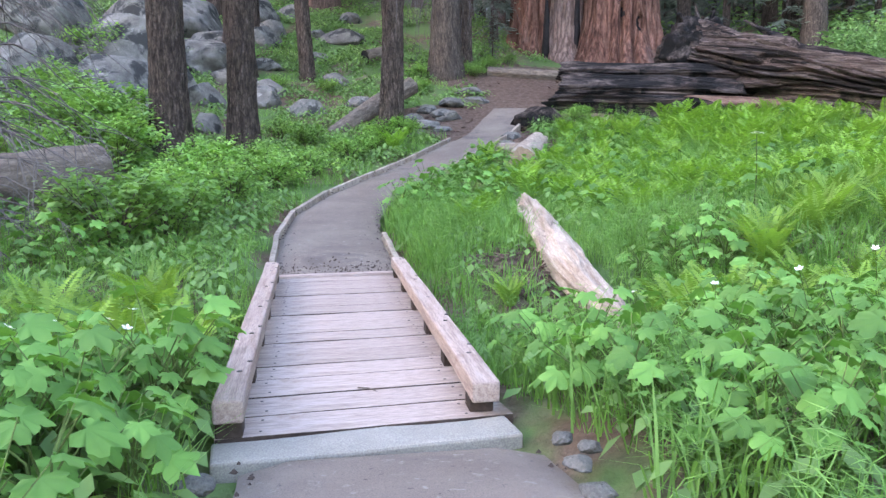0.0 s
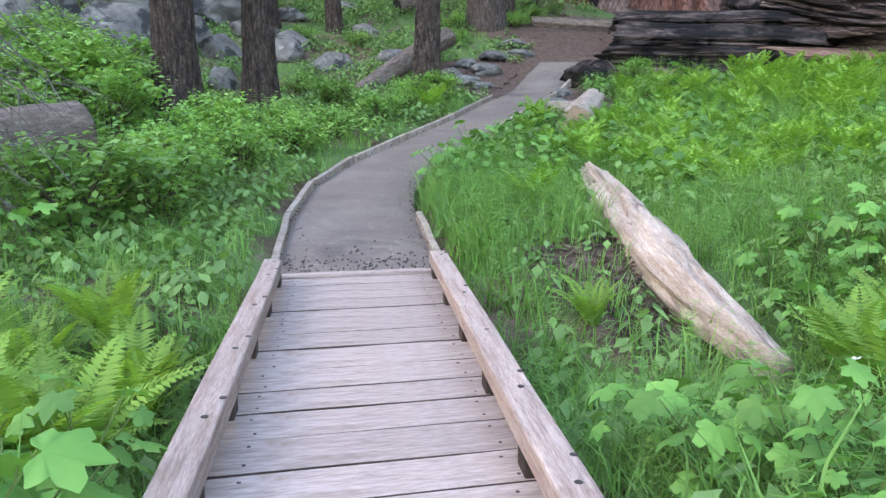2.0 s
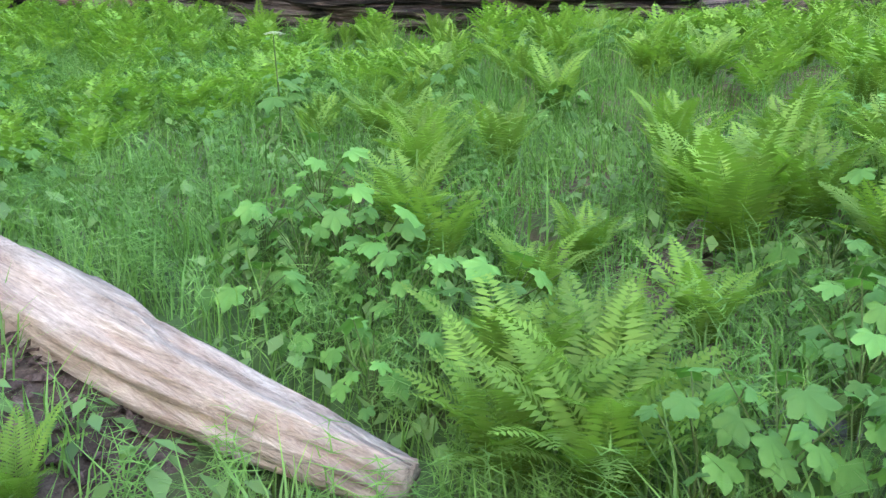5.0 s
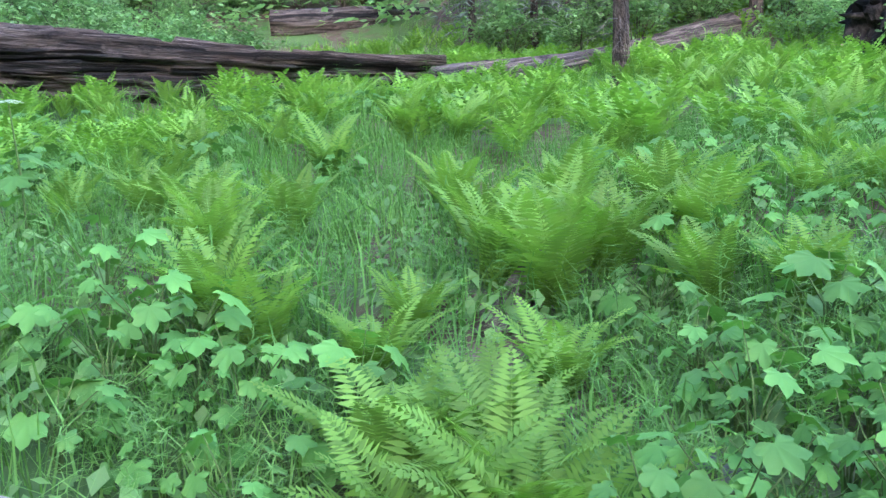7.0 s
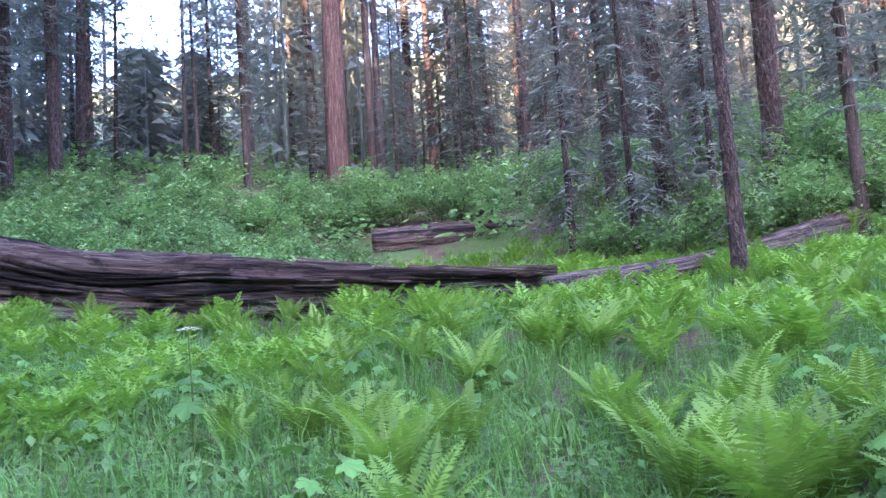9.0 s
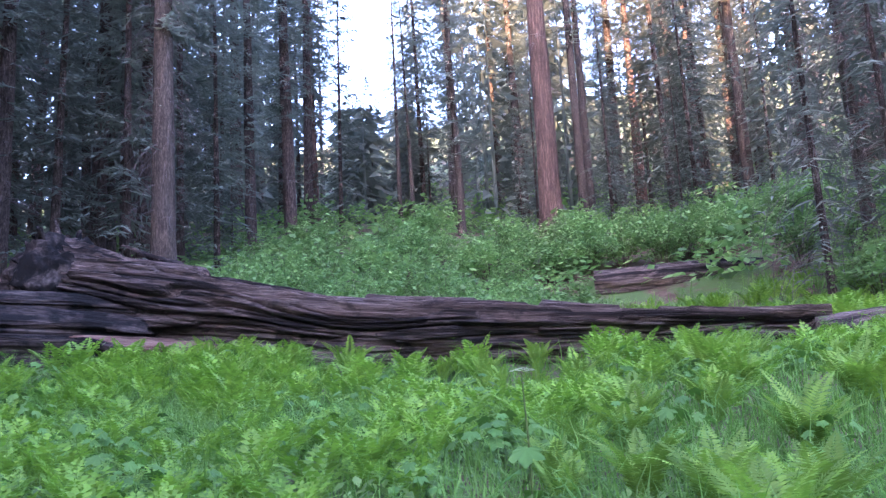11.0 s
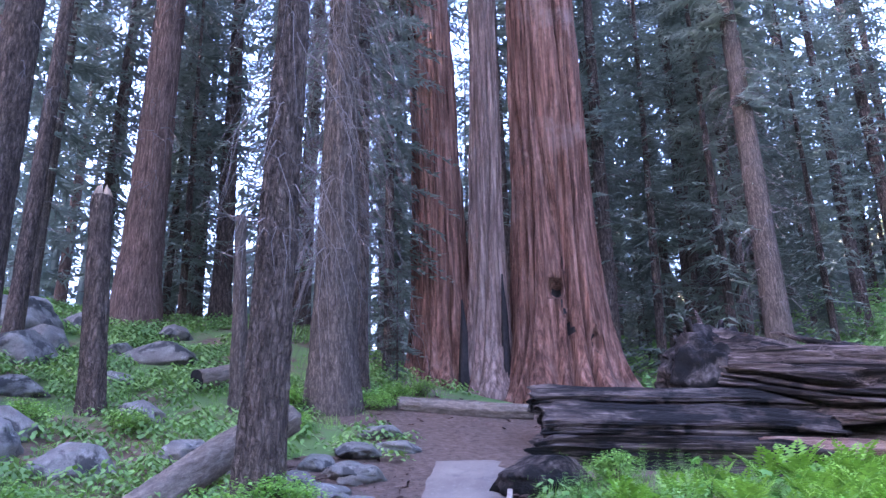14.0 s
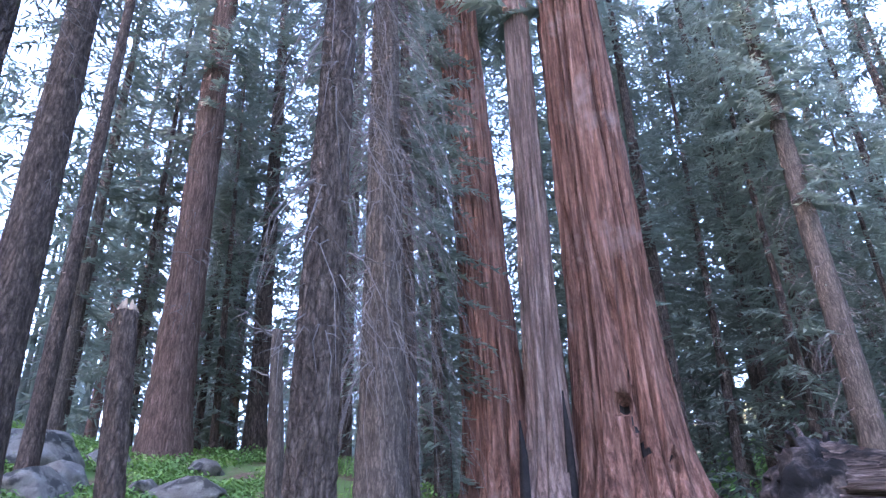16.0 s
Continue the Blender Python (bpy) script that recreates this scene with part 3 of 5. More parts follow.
conifer(-1.15, 29.3, 28, 0.42, (16, 1.8), "slender dark fir standing up the rocky hillside", M_BARK, seed=13, dead=(5, 16, 1.0, 40, 0.012, 0.8), n=24, tr=60, relief=0.02, sparse=0.3)

# drooping firs beyond the thin fallen trunk
for x, y, h, seed in ((21.0, 5.5, 12, 31), (21.4, 7.1, 14, 32), (22.0, 3.4, 10, 33)):
    conifer(x, y, h, 0.22, (1.2, 2.0), "grey-green fir hung with drooping boughs and dead twigs", M_BARK, seed=seed, dead=(0.8, h * 0.8, 2.0, 90, 0.012, 1.3), n=12, tr=20, rings=34, per=5, droop=0.75, spray=0.42, slim=0.09, sparse=0.2)

# a broken snag with a splintered pale top
snag = thing("broken_snag", pose(0.63, 25.4, float(height(0.63, 25.4))), "short dead snag with dark bark and a splintered top", "tree")
part("trunk", trunk_mesh("trunk", 4.1, 0.24, 0.19, M_BARK, (-0.07, 0), 30, 50, 0.03, 1.15, 4.4), snag)
for i in range(6):
    a = i * 1.05
    v, f = tube([(-0.27 + 0.11 * math.cos(a), 0.11 * math.sin(a), 3.8), (-0.28 + 0.12 * math.cos(a), 0.12 * math.sin(a), 4.15), (-0.28 + 0.1 * math.cos(a), 0.1 * math.sin(a), 4.28 + 0.3 * noise.noise(Vector((i * 1.7, 2, 3))))], [0.08, 0.065, 0.015], 5)
    part("splinter", mesh_of("splinter", v, f, M_CUT), snag, label="pale splintered wood")

def log_relief(amount, seed, rings=6.0, along=0.35):
    """Weathered wood: ridges and deep cracks along the grain, with broken steps."""
    def relief(a, s, p):
        c, d = math.cos(a), math.sin(a)
        f = noise.noise(Vector((c * rings * 0.5, d * rings * 0.5, s * along * 0.6 + seed)))
        g = noise.noise(Vector((c * rings * 1.5, d * rings * 1.5, s * along + seed)))
        k = abs(noise.noise(Vector((c * rings * 2.6, d * rings * 2.6, s * along * 1.3 + seed * 2))))
        step = math.floor(4 * (f + 0.5)) / 4 - 0.5
        return amount * (0.7 * step + 0.5 * g - 0.9 * max(0, 1 - k * 6) + 0.2 * noise.noise(Vector((c * rings * 6, d * rings * 6, s * along * 4))))
    return relief


# three great sequoias grown together at the foot
def sequoia(x, y, z, h, r, mat, seed, label, ridge=0.13, flare=1.6, hole=None, lean=(0, 0), folds=17, taper=0.4):
    ob = thing("giant_sequoia", pose(x, y, z), label, "tree", "giant sequoias")
    n, rings = 180, 135
    V, burnt = [], set()
    for i in range(rings + 1):
        u = (i / rings) ** 1.8
        hz = -0.8 + u * (h + 0.8)
        up = max(hz, 0)
        R = r * (1 - taper * u) * (1 + (flare - 1) * (0.55 * math.exp(-up / 0.9) + 0.45 * math.exp(-up / 3.5)))
        for k in range(n):
            a = 2 * math.pi * k / n
            c, s = math.cos(a), math.sin(a)
            w = 0.5 * noise.noise(Vector((c * 2.2, s * 2.2, hz * 0.10 + seed)))
            b = abs(math.sin((a + w * 0.9) * folds / 2 + seed + 0.5 * noise.noise(Vector((c * 2, s * 2, hz * 0.25)))))
            deep = 0.5 + 0.9 * max(0, 0.5 + noise.noise(Vector((c * 3, s * 3, hz * 0.16 + seed * 2))))
            groove = -ridge * (1 - b) ** 2.0 * deep
            plate = 0.07 * noise.noise(Vector((c * 9, s * 9, hz * 0.5 + seed))) + 0.045 * noise.noise(Vector((c * 24, s * 24, hz * 1.1)))
            butt = math.exp(-up / 1.3) * r * (0.26 * noise.noise(Vector((c * 1.7, s * 1.7, seed))) + 0.13 * math.sin(a * 7 + seed) + 0.08 * math.sin(a * 13 + seed * 2))
            q = R + groove * (0.6 + 0.6 * R / r) + plate + butt
            if hole:
                for ha, hz0, hw, hh, dp in hole:
                    da = (a - ha + math.pi) % (2 * math.pi) - math.pi
                    e = (da * R / hw) ** 2 + ((hz - hz0) / hh) ** 2
                    q -= dp / (1 + e ** 3) - 0.08 * math.exp(-((e - 1.9) ** 2) * 1.5)
                    if e < 1.1:
                        burnt.add(i * n + k)
            V.append((c * q + lean[0] * hz, s * q + lean[1] * hz, hz))
    F = []
    for i in range(rings):
        for k in range(n):
            a_, b_ = i * n + k, i * n + (k + 1) % n
            F.append((a_, b_, b_ + n, a_ + n))
    me = mesh_of("trunk", V, F, [mat, M_CHAR_DARK], True)
    for p in me.polygons:
        if p.vertices[0] in burnt and p.vertices[2] in burnt:
            p.material_index = 1
    part("trunk", me, ob)
    rng = random.Random(int(seed * 10))
    part("crown", crown_mesh("crown", h + 1, 17, 3.6, 16, 5, M_NEEDLE, rng, spray=0.6), ob)
    return ob


sequoia(12.05, 27.7, 4.28, 46, 1.13, M_SEQ, 1.3, "giant sequoia with reddish fluted bark and a burnt hollow", 0.3, 1.95, [(-2.2, 3.02, 0.24, 0.2, 0.6), (-2.05, 2.5, 0.1, 0.2, 0.16), (-1.95, 1.95, 0.09, 0.28, 0.14), (-1.5, 1.5, 0.15, 0.3, 0.35), (-1.95, 3.8, 0.07, 0.22, 0.1)], (-0.006, 0), 13, 0.3)
sequoia(10.28, 28.6, 4.6, 44, 0.42, M_SEQ_GREY, 2.6, "slim giant sequoia with pale grey weathered bark", 0.1, 2.7, None, (0.014, 0), 9, 0.15)
sequoia(9.5, 29.6, 4.9, 45, 0.68, M_SEQ, 4.1, "giant sequoia with rusty red bark, partly hidden", 0.16, 2.25, None, (-0.042, 0), 11, 0.15)
# solid black columns added for the shade in the clefts between the trunks
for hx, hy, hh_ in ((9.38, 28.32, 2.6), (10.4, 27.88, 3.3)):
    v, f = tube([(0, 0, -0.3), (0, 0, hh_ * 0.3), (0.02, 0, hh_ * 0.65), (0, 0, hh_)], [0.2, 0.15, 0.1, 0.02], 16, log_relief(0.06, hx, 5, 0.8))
    thing("burnt_cleft", pose(hx, hy, 4.6), "black column standing in for the dark cleft between the sequoia trunks", "tree", me=mesh_of("burnt_cleft", v, f, M_CHAR_DARK, True))

# forest beyond: a few kinds, copied
KINDS = [
    dict(h=30, d=0.62, crown=(6.5, 2.8), bark=M_BARK, seed=21, label="tall dark fir in the forest beyond the meadow", dead=(2, 10, 1.8, 50)),
    dict(h=34, d=0.8, crown=(13, 2.9), bark=M_BARK_RED, seed=22, label="tall pine with a bare reddish trunk", needles=M_NEEDLE_LIGHT, dead=(5, 15, 1.5, 30), sparse=0.15),
    dict(h=25, d=0.42, crown=(4, 2.4), bark=M_BARK_GREY, seed=23, label="slender grey-barked fir in the forest", dead=(1, 6, 1.5, 50)),
    dict(h=19, d=0.34, crown=(1.0, 2.5), bark=M_BARK, seed=24, label="dense dark young fir with branches to the ground", dead=None),
    dict(h=37, d=0.72, crown=(13, 2.6), bark=M_BARK_GREY, seed=25, label="tall fir with a pale bare trunk", needles=M_NEEDLE_LIGHT, dead=(6, 18, 1.4, 40), sparse=0.1),
]
LIGHT = [dict(k, label=k["label"], dead=None, far=True) for k in KINDS]
protos = []
for kd in KINDS + LIGHT:
    kd = dict(kd)
    far = kd.pop("far", False)
    kd.update(x=0, y=0, z=0, n=6 if far else 10, tr=12 if far else 26, group="forest trees", rings=36 if far else 46, per=4 if far else 5)
    kd.update(dict(dens=0.58, spray=0.62, slim=0.11) if far else dict(dens=0.7, spray=0.5, slim=0.1))
    if kd["dead"] and not far:
        kd["dead"] = (*kd["dead"][:3], 24)
    protos.append(conifer(**kd))
used = [False] * len(protos)


def plant_tree(kind, x, y, s=1.0, sink=0.0):
    m = pose(x, y, float(height(x, y)) - sink, random.uniform(-1.2, 1.2), random.uniform(-1.2, 1.2), random.uniform(0, 360)) @ Matrix.Diagonal((s, s, s * random.uniform(0.92, 1.1), 1))
    kind += 5 if math.hypot(x, y - 8) > 40 else 0
    if not used[kind]:
        used[kind] = True
        protos[kind].matrix_basis = m
    else:
        copy_thing(protos[kind], m)


# trees that stand out
FAR = [(1, 36.7, 19.2, 1.4), (4, 42.2, 26.8, 0.95), (0, 37.9, 34.9, 1.1), (4, 44.5, 32.4, 0.5), (4, 41.2, 18.9, 0.8), (1, 40.4, 36.3, 0.8), (4, 38.7, 28.1, 0.4), (4, 44.7, 19.5, 0.8), (0, 49.0, 18.8, 1.0), (1, 54.3, 18.6, 1.1), (1, 50.1, 13.9, 0.9), (4, 46.5, 10.9, 1.0),
       (0, 23.0, 4.5, 1.0), (2, 24.8, 6.0, 1.0), (0, 24.4, 1.4, 1.05), (2, 21.5, 0.1, 0.8), (3, 25.5, 3.4, 0.9),
       (0, 21.7, 30.6, 0.9), (0, 22.6, 32.5, 1.0), (2, 24.0, 35.2, 1.1), (2, 25.4, 38.6, 1.2), (4, 29.0, 40.0, 1.0), (3, 20.0, 29.5, 1.2), (0, 16.5, 31.5, 1.0), (3, 17.8, 34, 1.3), (0, 14.2, 34.5, 1.0), (0, 21.5, 33, 1.1),
       (3, 18.3, 31.2, 1.2), (3, 24.5, 31.5, 1.2), (3, 26.5, 34.2, 1.3), (0, 27.2, 30.0, 0.9), (3, 19.3, 36.5, 1.5), (3, 15.5, 37.5, 1.5), (3, 29.5, 36.5, 1.3), (3, 23.2, 28.2, 0.95),
       (4, 62.0, 37.0, 1.2), (4, 73.0, 32.0, 1.25), (1, 76.0, 35.0, 1.2),
       (3, 0.2, 37.5, 1.1), (3, 3.0, 36.5, 0.9), (3, 6.2, 39.5, 1.2), (0, 4.3, 37, 1.1), (2, -1.5, 36, 1.1), (0, -2.6, 31, 0.9), (2, 5.5, 34, 1.0), (0, 7.2, 37.5, 1.1), (1, -4.5, 41, 1.2), (3, 4.0, 41, 1.3), (3, 7.8, 34.0, 1.0), (0, 12.5, 38, 1.1), (3, 10.2, 35.5, 1.2), (3, 2.6, 38.5, 1.0), (2, 0.4, 40.5, 1.0)]


def low_gap(x, y, top):
    """True where a tree of that height would close the gap of open sky between the far slopes."""
    return 54.4 < math.degrees(math.atan2(x, y - 6)) < 60.2 and float(height(x, y)) + top > 1.5 + 0.37 * math.hypot(x, y - 6)


for k, x, y, s in FAR:
    plant_tree(k, x, y, s)
placed = [(x, y) for _, x, y, _ in FAR] + [(11, 28)]
tries = 0
while len(placed) < 215 and tries < 6000:
    tries += 1
    r, a = random.uniform(26, 105), math.radians(random.uniform(-18, 122))
    x, y = r * math.sin(a), 6 + r * math.cos(a)
    if a > math.radians(35) and r < 36:
        continue
    if a < math.radians(14) and random.random() < 0.6:
        continue
    if math.hypot(x - 11, y - 28) < 7 or min(math.hypot(x - p, y - q) for p, q in placed) < 3.0:
        continue
    kind, size = random.choice((0, 0, 0, 1, 2, 2, 3, 3, 3, 3, 4)), random.uniform(0.8, 1.25)
    if low_gap(x, y, size * KINDS[kind]["h"]):
        kind, size = 3, random.uniform(0.35, 0.55)
        if low_gap(x, y, size * 19):
            continue
    placed.append((x, y))
    plant_tree(kind, x, y, size)
# the dense woods of the far slopes, past counting
rng = random.Random(88)
V, F = [], []
for _ in range(330):
    r, a = rng.uniform(48, 116), math.radians(rng.uniform(-24, 126))
    x, y = r * math.sin(a), 6 + r * math.cos(a)
    z, h = float(height(x, y)) - 0.5, rng.uniform(15, 29)
    if low_gap(x, y, h):
        h = 1.5 + 0.37 * math.hypot(x, y - 6) - z
        if h < 4:
            continue
    k = len(V)
    V += [(x - 0.25, y, z), (x + 0.25, y, z), (x, y + 0.25, z), (x, y, z + h)]
    F += [(k, k + 1, k + 3), (k + 1, k + 2, k + 3), (k + 2, k, k + 3)]
    reach = rng.uniform(2.2, 3.4) * min(1.0, h / 20)
    for _ in range(190):
        u = rng.random() ** 1.25
        b, q = rng.uniform(0, 2 * math.pi), reach * (1 - u) ** 0.8 * math.sqrt(rng.random()) + 0.1
        sz = rng.uniform(0.6, 1.2)
        c, d = math.cos(b), math.sin(b)
        px, py, pz = x + c * q, y + d * q, z + 1 + (h - 1) * u
        k = len(V)
        e = rng.uniform(-0.25, 0.25) * sz
        V += [(px - d * sz * 0.24, py + c * sz * 0.24, pz + e), (px + c * sz, py + d * sz, pz - sz * rng.uniform(0.1, 0.8)), (px + d * sz * 0.24, py - c * sz * 0.24, pz - e)]
        F.append((k, k + 1, k + 2))
tagged(new("far_woods", big_mesh("far_woods", V, F, M_NEEDLE)), "dense dark conifer woods on the far slopes", "forest", kind="stuff")
# unseen woods added behind the walker, to close the place and shade it
for _ in range(26):
    a = math.radians(random.uniform(125, 335))
    r = random.uniform(16, 45)
    x, y = r * math.sin(a), 4 + r * math.cos(a)
    if abs(x - 0.4) > 3 and not (y > 8 and x > -9):
        plant_tree(random.choice((0, 2, 3)), x, y, random.uniform(0.8, 1.2))


# ---- logs ----
def split_relief(amount, seed, strips, run):
    """Wood split along the grain: long raised strips that break off, with deep gaps between them."""
    def relief(a, s, p):
        c, d = math.cos(a), math.sin(a)
        w = a / (2 * math.pi) * strips + 2.2 * noise.noise(Vector((c * 1.8, d * 1.8, s * 0.3 + seed)))
        i = math.floor(w)
        f = w - i
        i %= strips
        j = math.floor(s / run + (i * 0.618) % 1.0 + 0.4 * noise.noise(Vector((i, s, seed))))
        lift = math.modf(abs(math.sin(i * 12.99 + j * 78.23 + seed) * 4375.85))[0]
        gap = max(0.0, 1 - min(f, 1 - f) * 5)
        g = noise.noise(Vector((c * 1.3, d * 1.3, s * 0.3 + seed * 3)))
        fine = noise.noise(Vector((c * 22, d * 22, s * 0.9)))
        return amount * (0.75 * (lift - 0.5) - (0.5 + 0.7 * lift) * gap + 0.9 * g + 0.3 * fine)
    return relief


def log_thing(name, line, radii, mat, label, amount, seed, n=48, step=0.12, rings=6.0, along=0.35, cut=None, relief=None):
    """A log along a smooth line. Its mesh lies along local z, so that the grain follows the wood."""
    pts = curve_points(line, step)
    base = pts[0].copy()
    dist = [0.0]
    for a, b in zip(pts, pts[1:]):
        dist.append(dist[-1] + (b - a).length)
    rad = np.interp(np.array(dist) / dist[-1], np.linspace(0, 1, len(radii)), radii)
    rot = (pts[-1] - pts[0]).to_track_quat("Z", "Y").to_matrix().to_4x4()
    inv = (Matrix.Translation(base) @ rot).inverted()
    v, f = tube([inv @ p for p in pts], list(rad), n, relief or log_relief(amount, seed, rings, along))
    me = mesh_of(name, v, f, [mat, cut] if cut else mat, True)
    if cut:
        me.polygons[len(f) - 1].material_index = me.polygons[len(f) - 2].material_index = 1
        me.polygons[len(f) - 1].use_smooth = me.polygons[len(f) - 2].use_smooth = False
    return thing(name, Matrix.Translation(base) @ rot, label, "log", me=me)


ROT = ((7.3, 4.7), (6.2, 5.05), (5.0, 5.5))


def on(x, y, lift):
    return (x, y, float(height(x, y)) + lift)


big = log_thing("great_fallen_trunk", [(12.2, 22.5, 4.1), (13.0, 20.0, 3.6), (13.7, 16.5, 2.8), (14.5, 12.5, 2.46), (15.8, 7.1, 2.25)], [1.08, 0.88, 0.7, 0.54, 0.34, 0.2], M_LOG, "huge weathered grey fallen trunk lying across the meadow", 0.2, 3.1, 300, 0.1, relief=split_relief(0.24, 3.1, 26, 1.5))
# upturned roots at its butt
bm = bmesh.new()
bmesh.ops.create_icosphere(bm, subdivisions=5, radius=1.0)
for v in bm.verts:
    c = v.co.copy()
    k = 1.0
    for fr, am in ((1.2, 0.36), (2.6, 0.24), (5.5, 0.14), (12.0, 0.05)):
        k += am * (0.3 - 1.2 * abs(noise.noise(c * fr + Vector((fr, 2.0, 0)))))
    v.co = Vector((c.x * 1.2 * k, c.y * 1.2 * k, c.z * 0.85 * k + 0.1))
me = bpy.data.meshes.new("root_plate")
bm.to_mesh(me)
bm.free()
me.materials.append(M_ROOT)
me.shade_smooth()
part("root_plate", me, big, label="dark knotted root plate")
rng = random.Random(12)
for i in range(90):
    a = rng.uniform(0, 2 * math.pi)
    r0 = 1.1 * math.sqrt(rng.random())
    L = rng.uniform(0.25, 0.6)
    out = Vector((math.cos(a), math.sin(a), 0))
    p = out * r0 + Vector((0, 0, rng.uniform(-0.45, 0.3) * (1.2 - r0)))
    d = (out * rng.uniform(0.1, 0.9) + Vector((rng.uniform(-0.6, 0.6), rng.uniform(-0.6, 0.6), -rng.uniform(0.2, 0.8)))).normalized()
    bend = Vector((rng.uniform(-1, 1), rng.uniform(-1, 1), rng.uniform(-1, 1)))
    rr = rng.uniform(0.05, 0.13)
    pts = [p - d * 0.3] + [p + d * L * w + bend * (0.5 * w * w * L) + out * (0.07 * math.sin(w * 9 + i)) for w in (0.15, 0.35, 0.55, 0.75, 0.9, 1.0)]
    v, f = tube(pts, [rr * 1.2, rr * 1.1, rr * 0.9, rr * 0.95, rr * 0.7, rr * 0.5, rr * 0.2], 12, log_relief(0.07, i, 5, 2.4))
    part("root", mesh_of("root", v, f, M_ROOT, True), big)
# splinters standing off the trunk
back = big.matrix_basis.inverted()
for ends, rr in ((((12.5, 22.5, 4.7), (12.42, 22.7, 5.3), (12.36, 22.86, 5.85)), 0.15), (((13.15, 19.0, 4.1), (13.3, 20.3, 4.62), (13.45, 21.9, 5.25)), 0.17), (((12.2, 22.1, 4.6), (12.0, 22.4, 5.0), (11.85, 22.5, 5.2)), 0.12)):
    pts = curve_points([tuple(back @ Vector(e)) for e in ends], 0.12)
    v, f = tube(pts, [rr * (1.1 - 0.95 * i / (len(pts) - 1)) for i in range(len(pts))], 14, log_relief(0.05, rr * 60, 4, 1.2))
    part("splinter", mesh_of("splinter", v, f, M_LOG, True), big)


def slab(name, a, b, width, thick, seed, label, mat=M_SLAB, taper=0.7, roll=0.0):
    """A split, charred slab of a great trunk: a ragged lens in section, splintered at the ends."""
    a, b = Vector(a), Vector(b)
    L = (b - a).length
    n, m = 96, int(L / 0.07)
    V, F = [], []
    strip = split_relief(1.0, seed, 13, 0.9)
    for i in range(m + 1):
        u = i / m
        end = min(1, min(u / 0.06, (1 - u) / 0.22))
        for k in range(n):
            t = 2 * math.pi * k / n
            c, s = math.cos(t), math.sin(t)
            x = width * abs(c) ** 0.5 * (1 if c > 0 else -1) * (1 - (1 - taper) * u)
            z = thick * abs(s) ** 0.4 * (1 if s > 0 else -1) * (0.45 + 0.55 * end if u > 0.5 else 0.8 + 0.2 * end)
            e = noise.noise(Vector((c * 2.5 + seed, s * 2.5, u * L * 0.3)))
            lam = noise.noise(Vector((z * 14 + seed, 0.6 * c, u * L * 0.16 + seed)))
            g = noise.noise(Vector((c * 5 + seed, s * 9, u * L * 0.9)))
            h_ = noise.noise(Vector((c * 16, s * 16 + seed, u * L * 1.6)))
            q = 1 + 0.32 * e + 0.13 * strip(t, u * L, None) + 0.14 * g + 0.07 * h_
            x *= 1 + 0.3 * lam
            z *= 1 + 0.18 * g
            zz = u * L + 0.35 * noise.noise(Vector((c * 3, s * 3, seed + 7))) * (1 if u in (0, 1) else (0.8 if u < 0.03 or u > 0.97 else 0))
            V.append((x * q, z * q, zz))
    for i in range(m):
        for k in range(n):
            p, q = i * n + k, i * n + (k + 1) % n
            F.append((p, q, q + n, p + n))
    F += [tuple(range(n))[::-1], tuple(range(m * n, m * n + n))]
    rot = (b - a).to_track_quat("Z", "Y").to_matrix().to_4x4()
    return thing(name, Matrix.Translation(a) @ rot @ pose(0, 0, 0, 0, 0, roll), label, "log", "charred slabs beside the path", me=mesh_of(name, V, F, mat, True))


slab("charred_slab", (7.95, 22.4, 3.68), (12.4, 20.2, 3.5), 0.5, 0.15, 1.0, "split charred slab lying on top of broken wood", roll=24)
slab("charred_slab", (7.65, 21.6, 3.14), (12.0, 19.4, 2.95), 0.52, 0.2, 5.0, "thick charred slab of split trunk with a weathered top", roll=32)
slab("charred_slab", (7.3, 21.3, 2.62), (11.4, 19.0, 2.42), 0.55, 0.3, 9.0, "blackened slab of split trunk at the meadow's edge", roll=12)
slab("charred_slab", (8.9, 22.3, 3.0), (13.6, 19.7, 2.95), 0.6, 0.38, 13.0, "massive burnt slab wedged against the fallen trunk")
slab("split_slab", (10.4, 19.5, 2.6), (13.7, 17.9, 2.4), 0.3, 0.12, 21.0, "long splinter of red-brown heartwood beside charred slabs", M_HEART, 0.5, 30)
log_thing("thin_log", [on(6.4, 25.3, 0.12), on(7.6, 25.0, 0.12), on(9.2, 24.6, 0.15)], [0.16, 0.2, 0.17], M_GREYLOG, "weathered grey-brown log lying at the sequoia's foot", 0.04, 2.0, 28, 0.08)
log_thing("pale_log", [(3.46, 11.3, 0.55), (2.9, 8.5, 0.3), (2.7, 7.1, 0.08), (2.7, 5.8, -0.16)], [0.13, 0.19, 0.22, 0.21, 0.1], M_BARELOG, "bare sun-bleached log lying in the grass", 0.06, 6.0, 44, 0.06, 5, 0.5)
log_thing("leaning_log", [on(1.0, 20.0, -0.1), on(2.3, 21.2, 0.45), on(3.4, 22.0, 0.75)], [0.24, 0.26, 0.25], M_GREYLOG, "grey log leaning among granite boulders", 0.03, 8.0, 30, 0.1, 5, 0.4, cut=M_CUT)
log_thing("sawn_log", [on(-6.5, 9.2, -0.1), on(-4.0, 11.2, 0.33), on(-2.72, 12.25, 0.52)], [0.44, 0.44, 0.42], M_GREYLOG, "grey barked fallen log with a sawn end", 0.03, 9.0, 36, 0.08, 7, 0.6, cut=M_CUT)
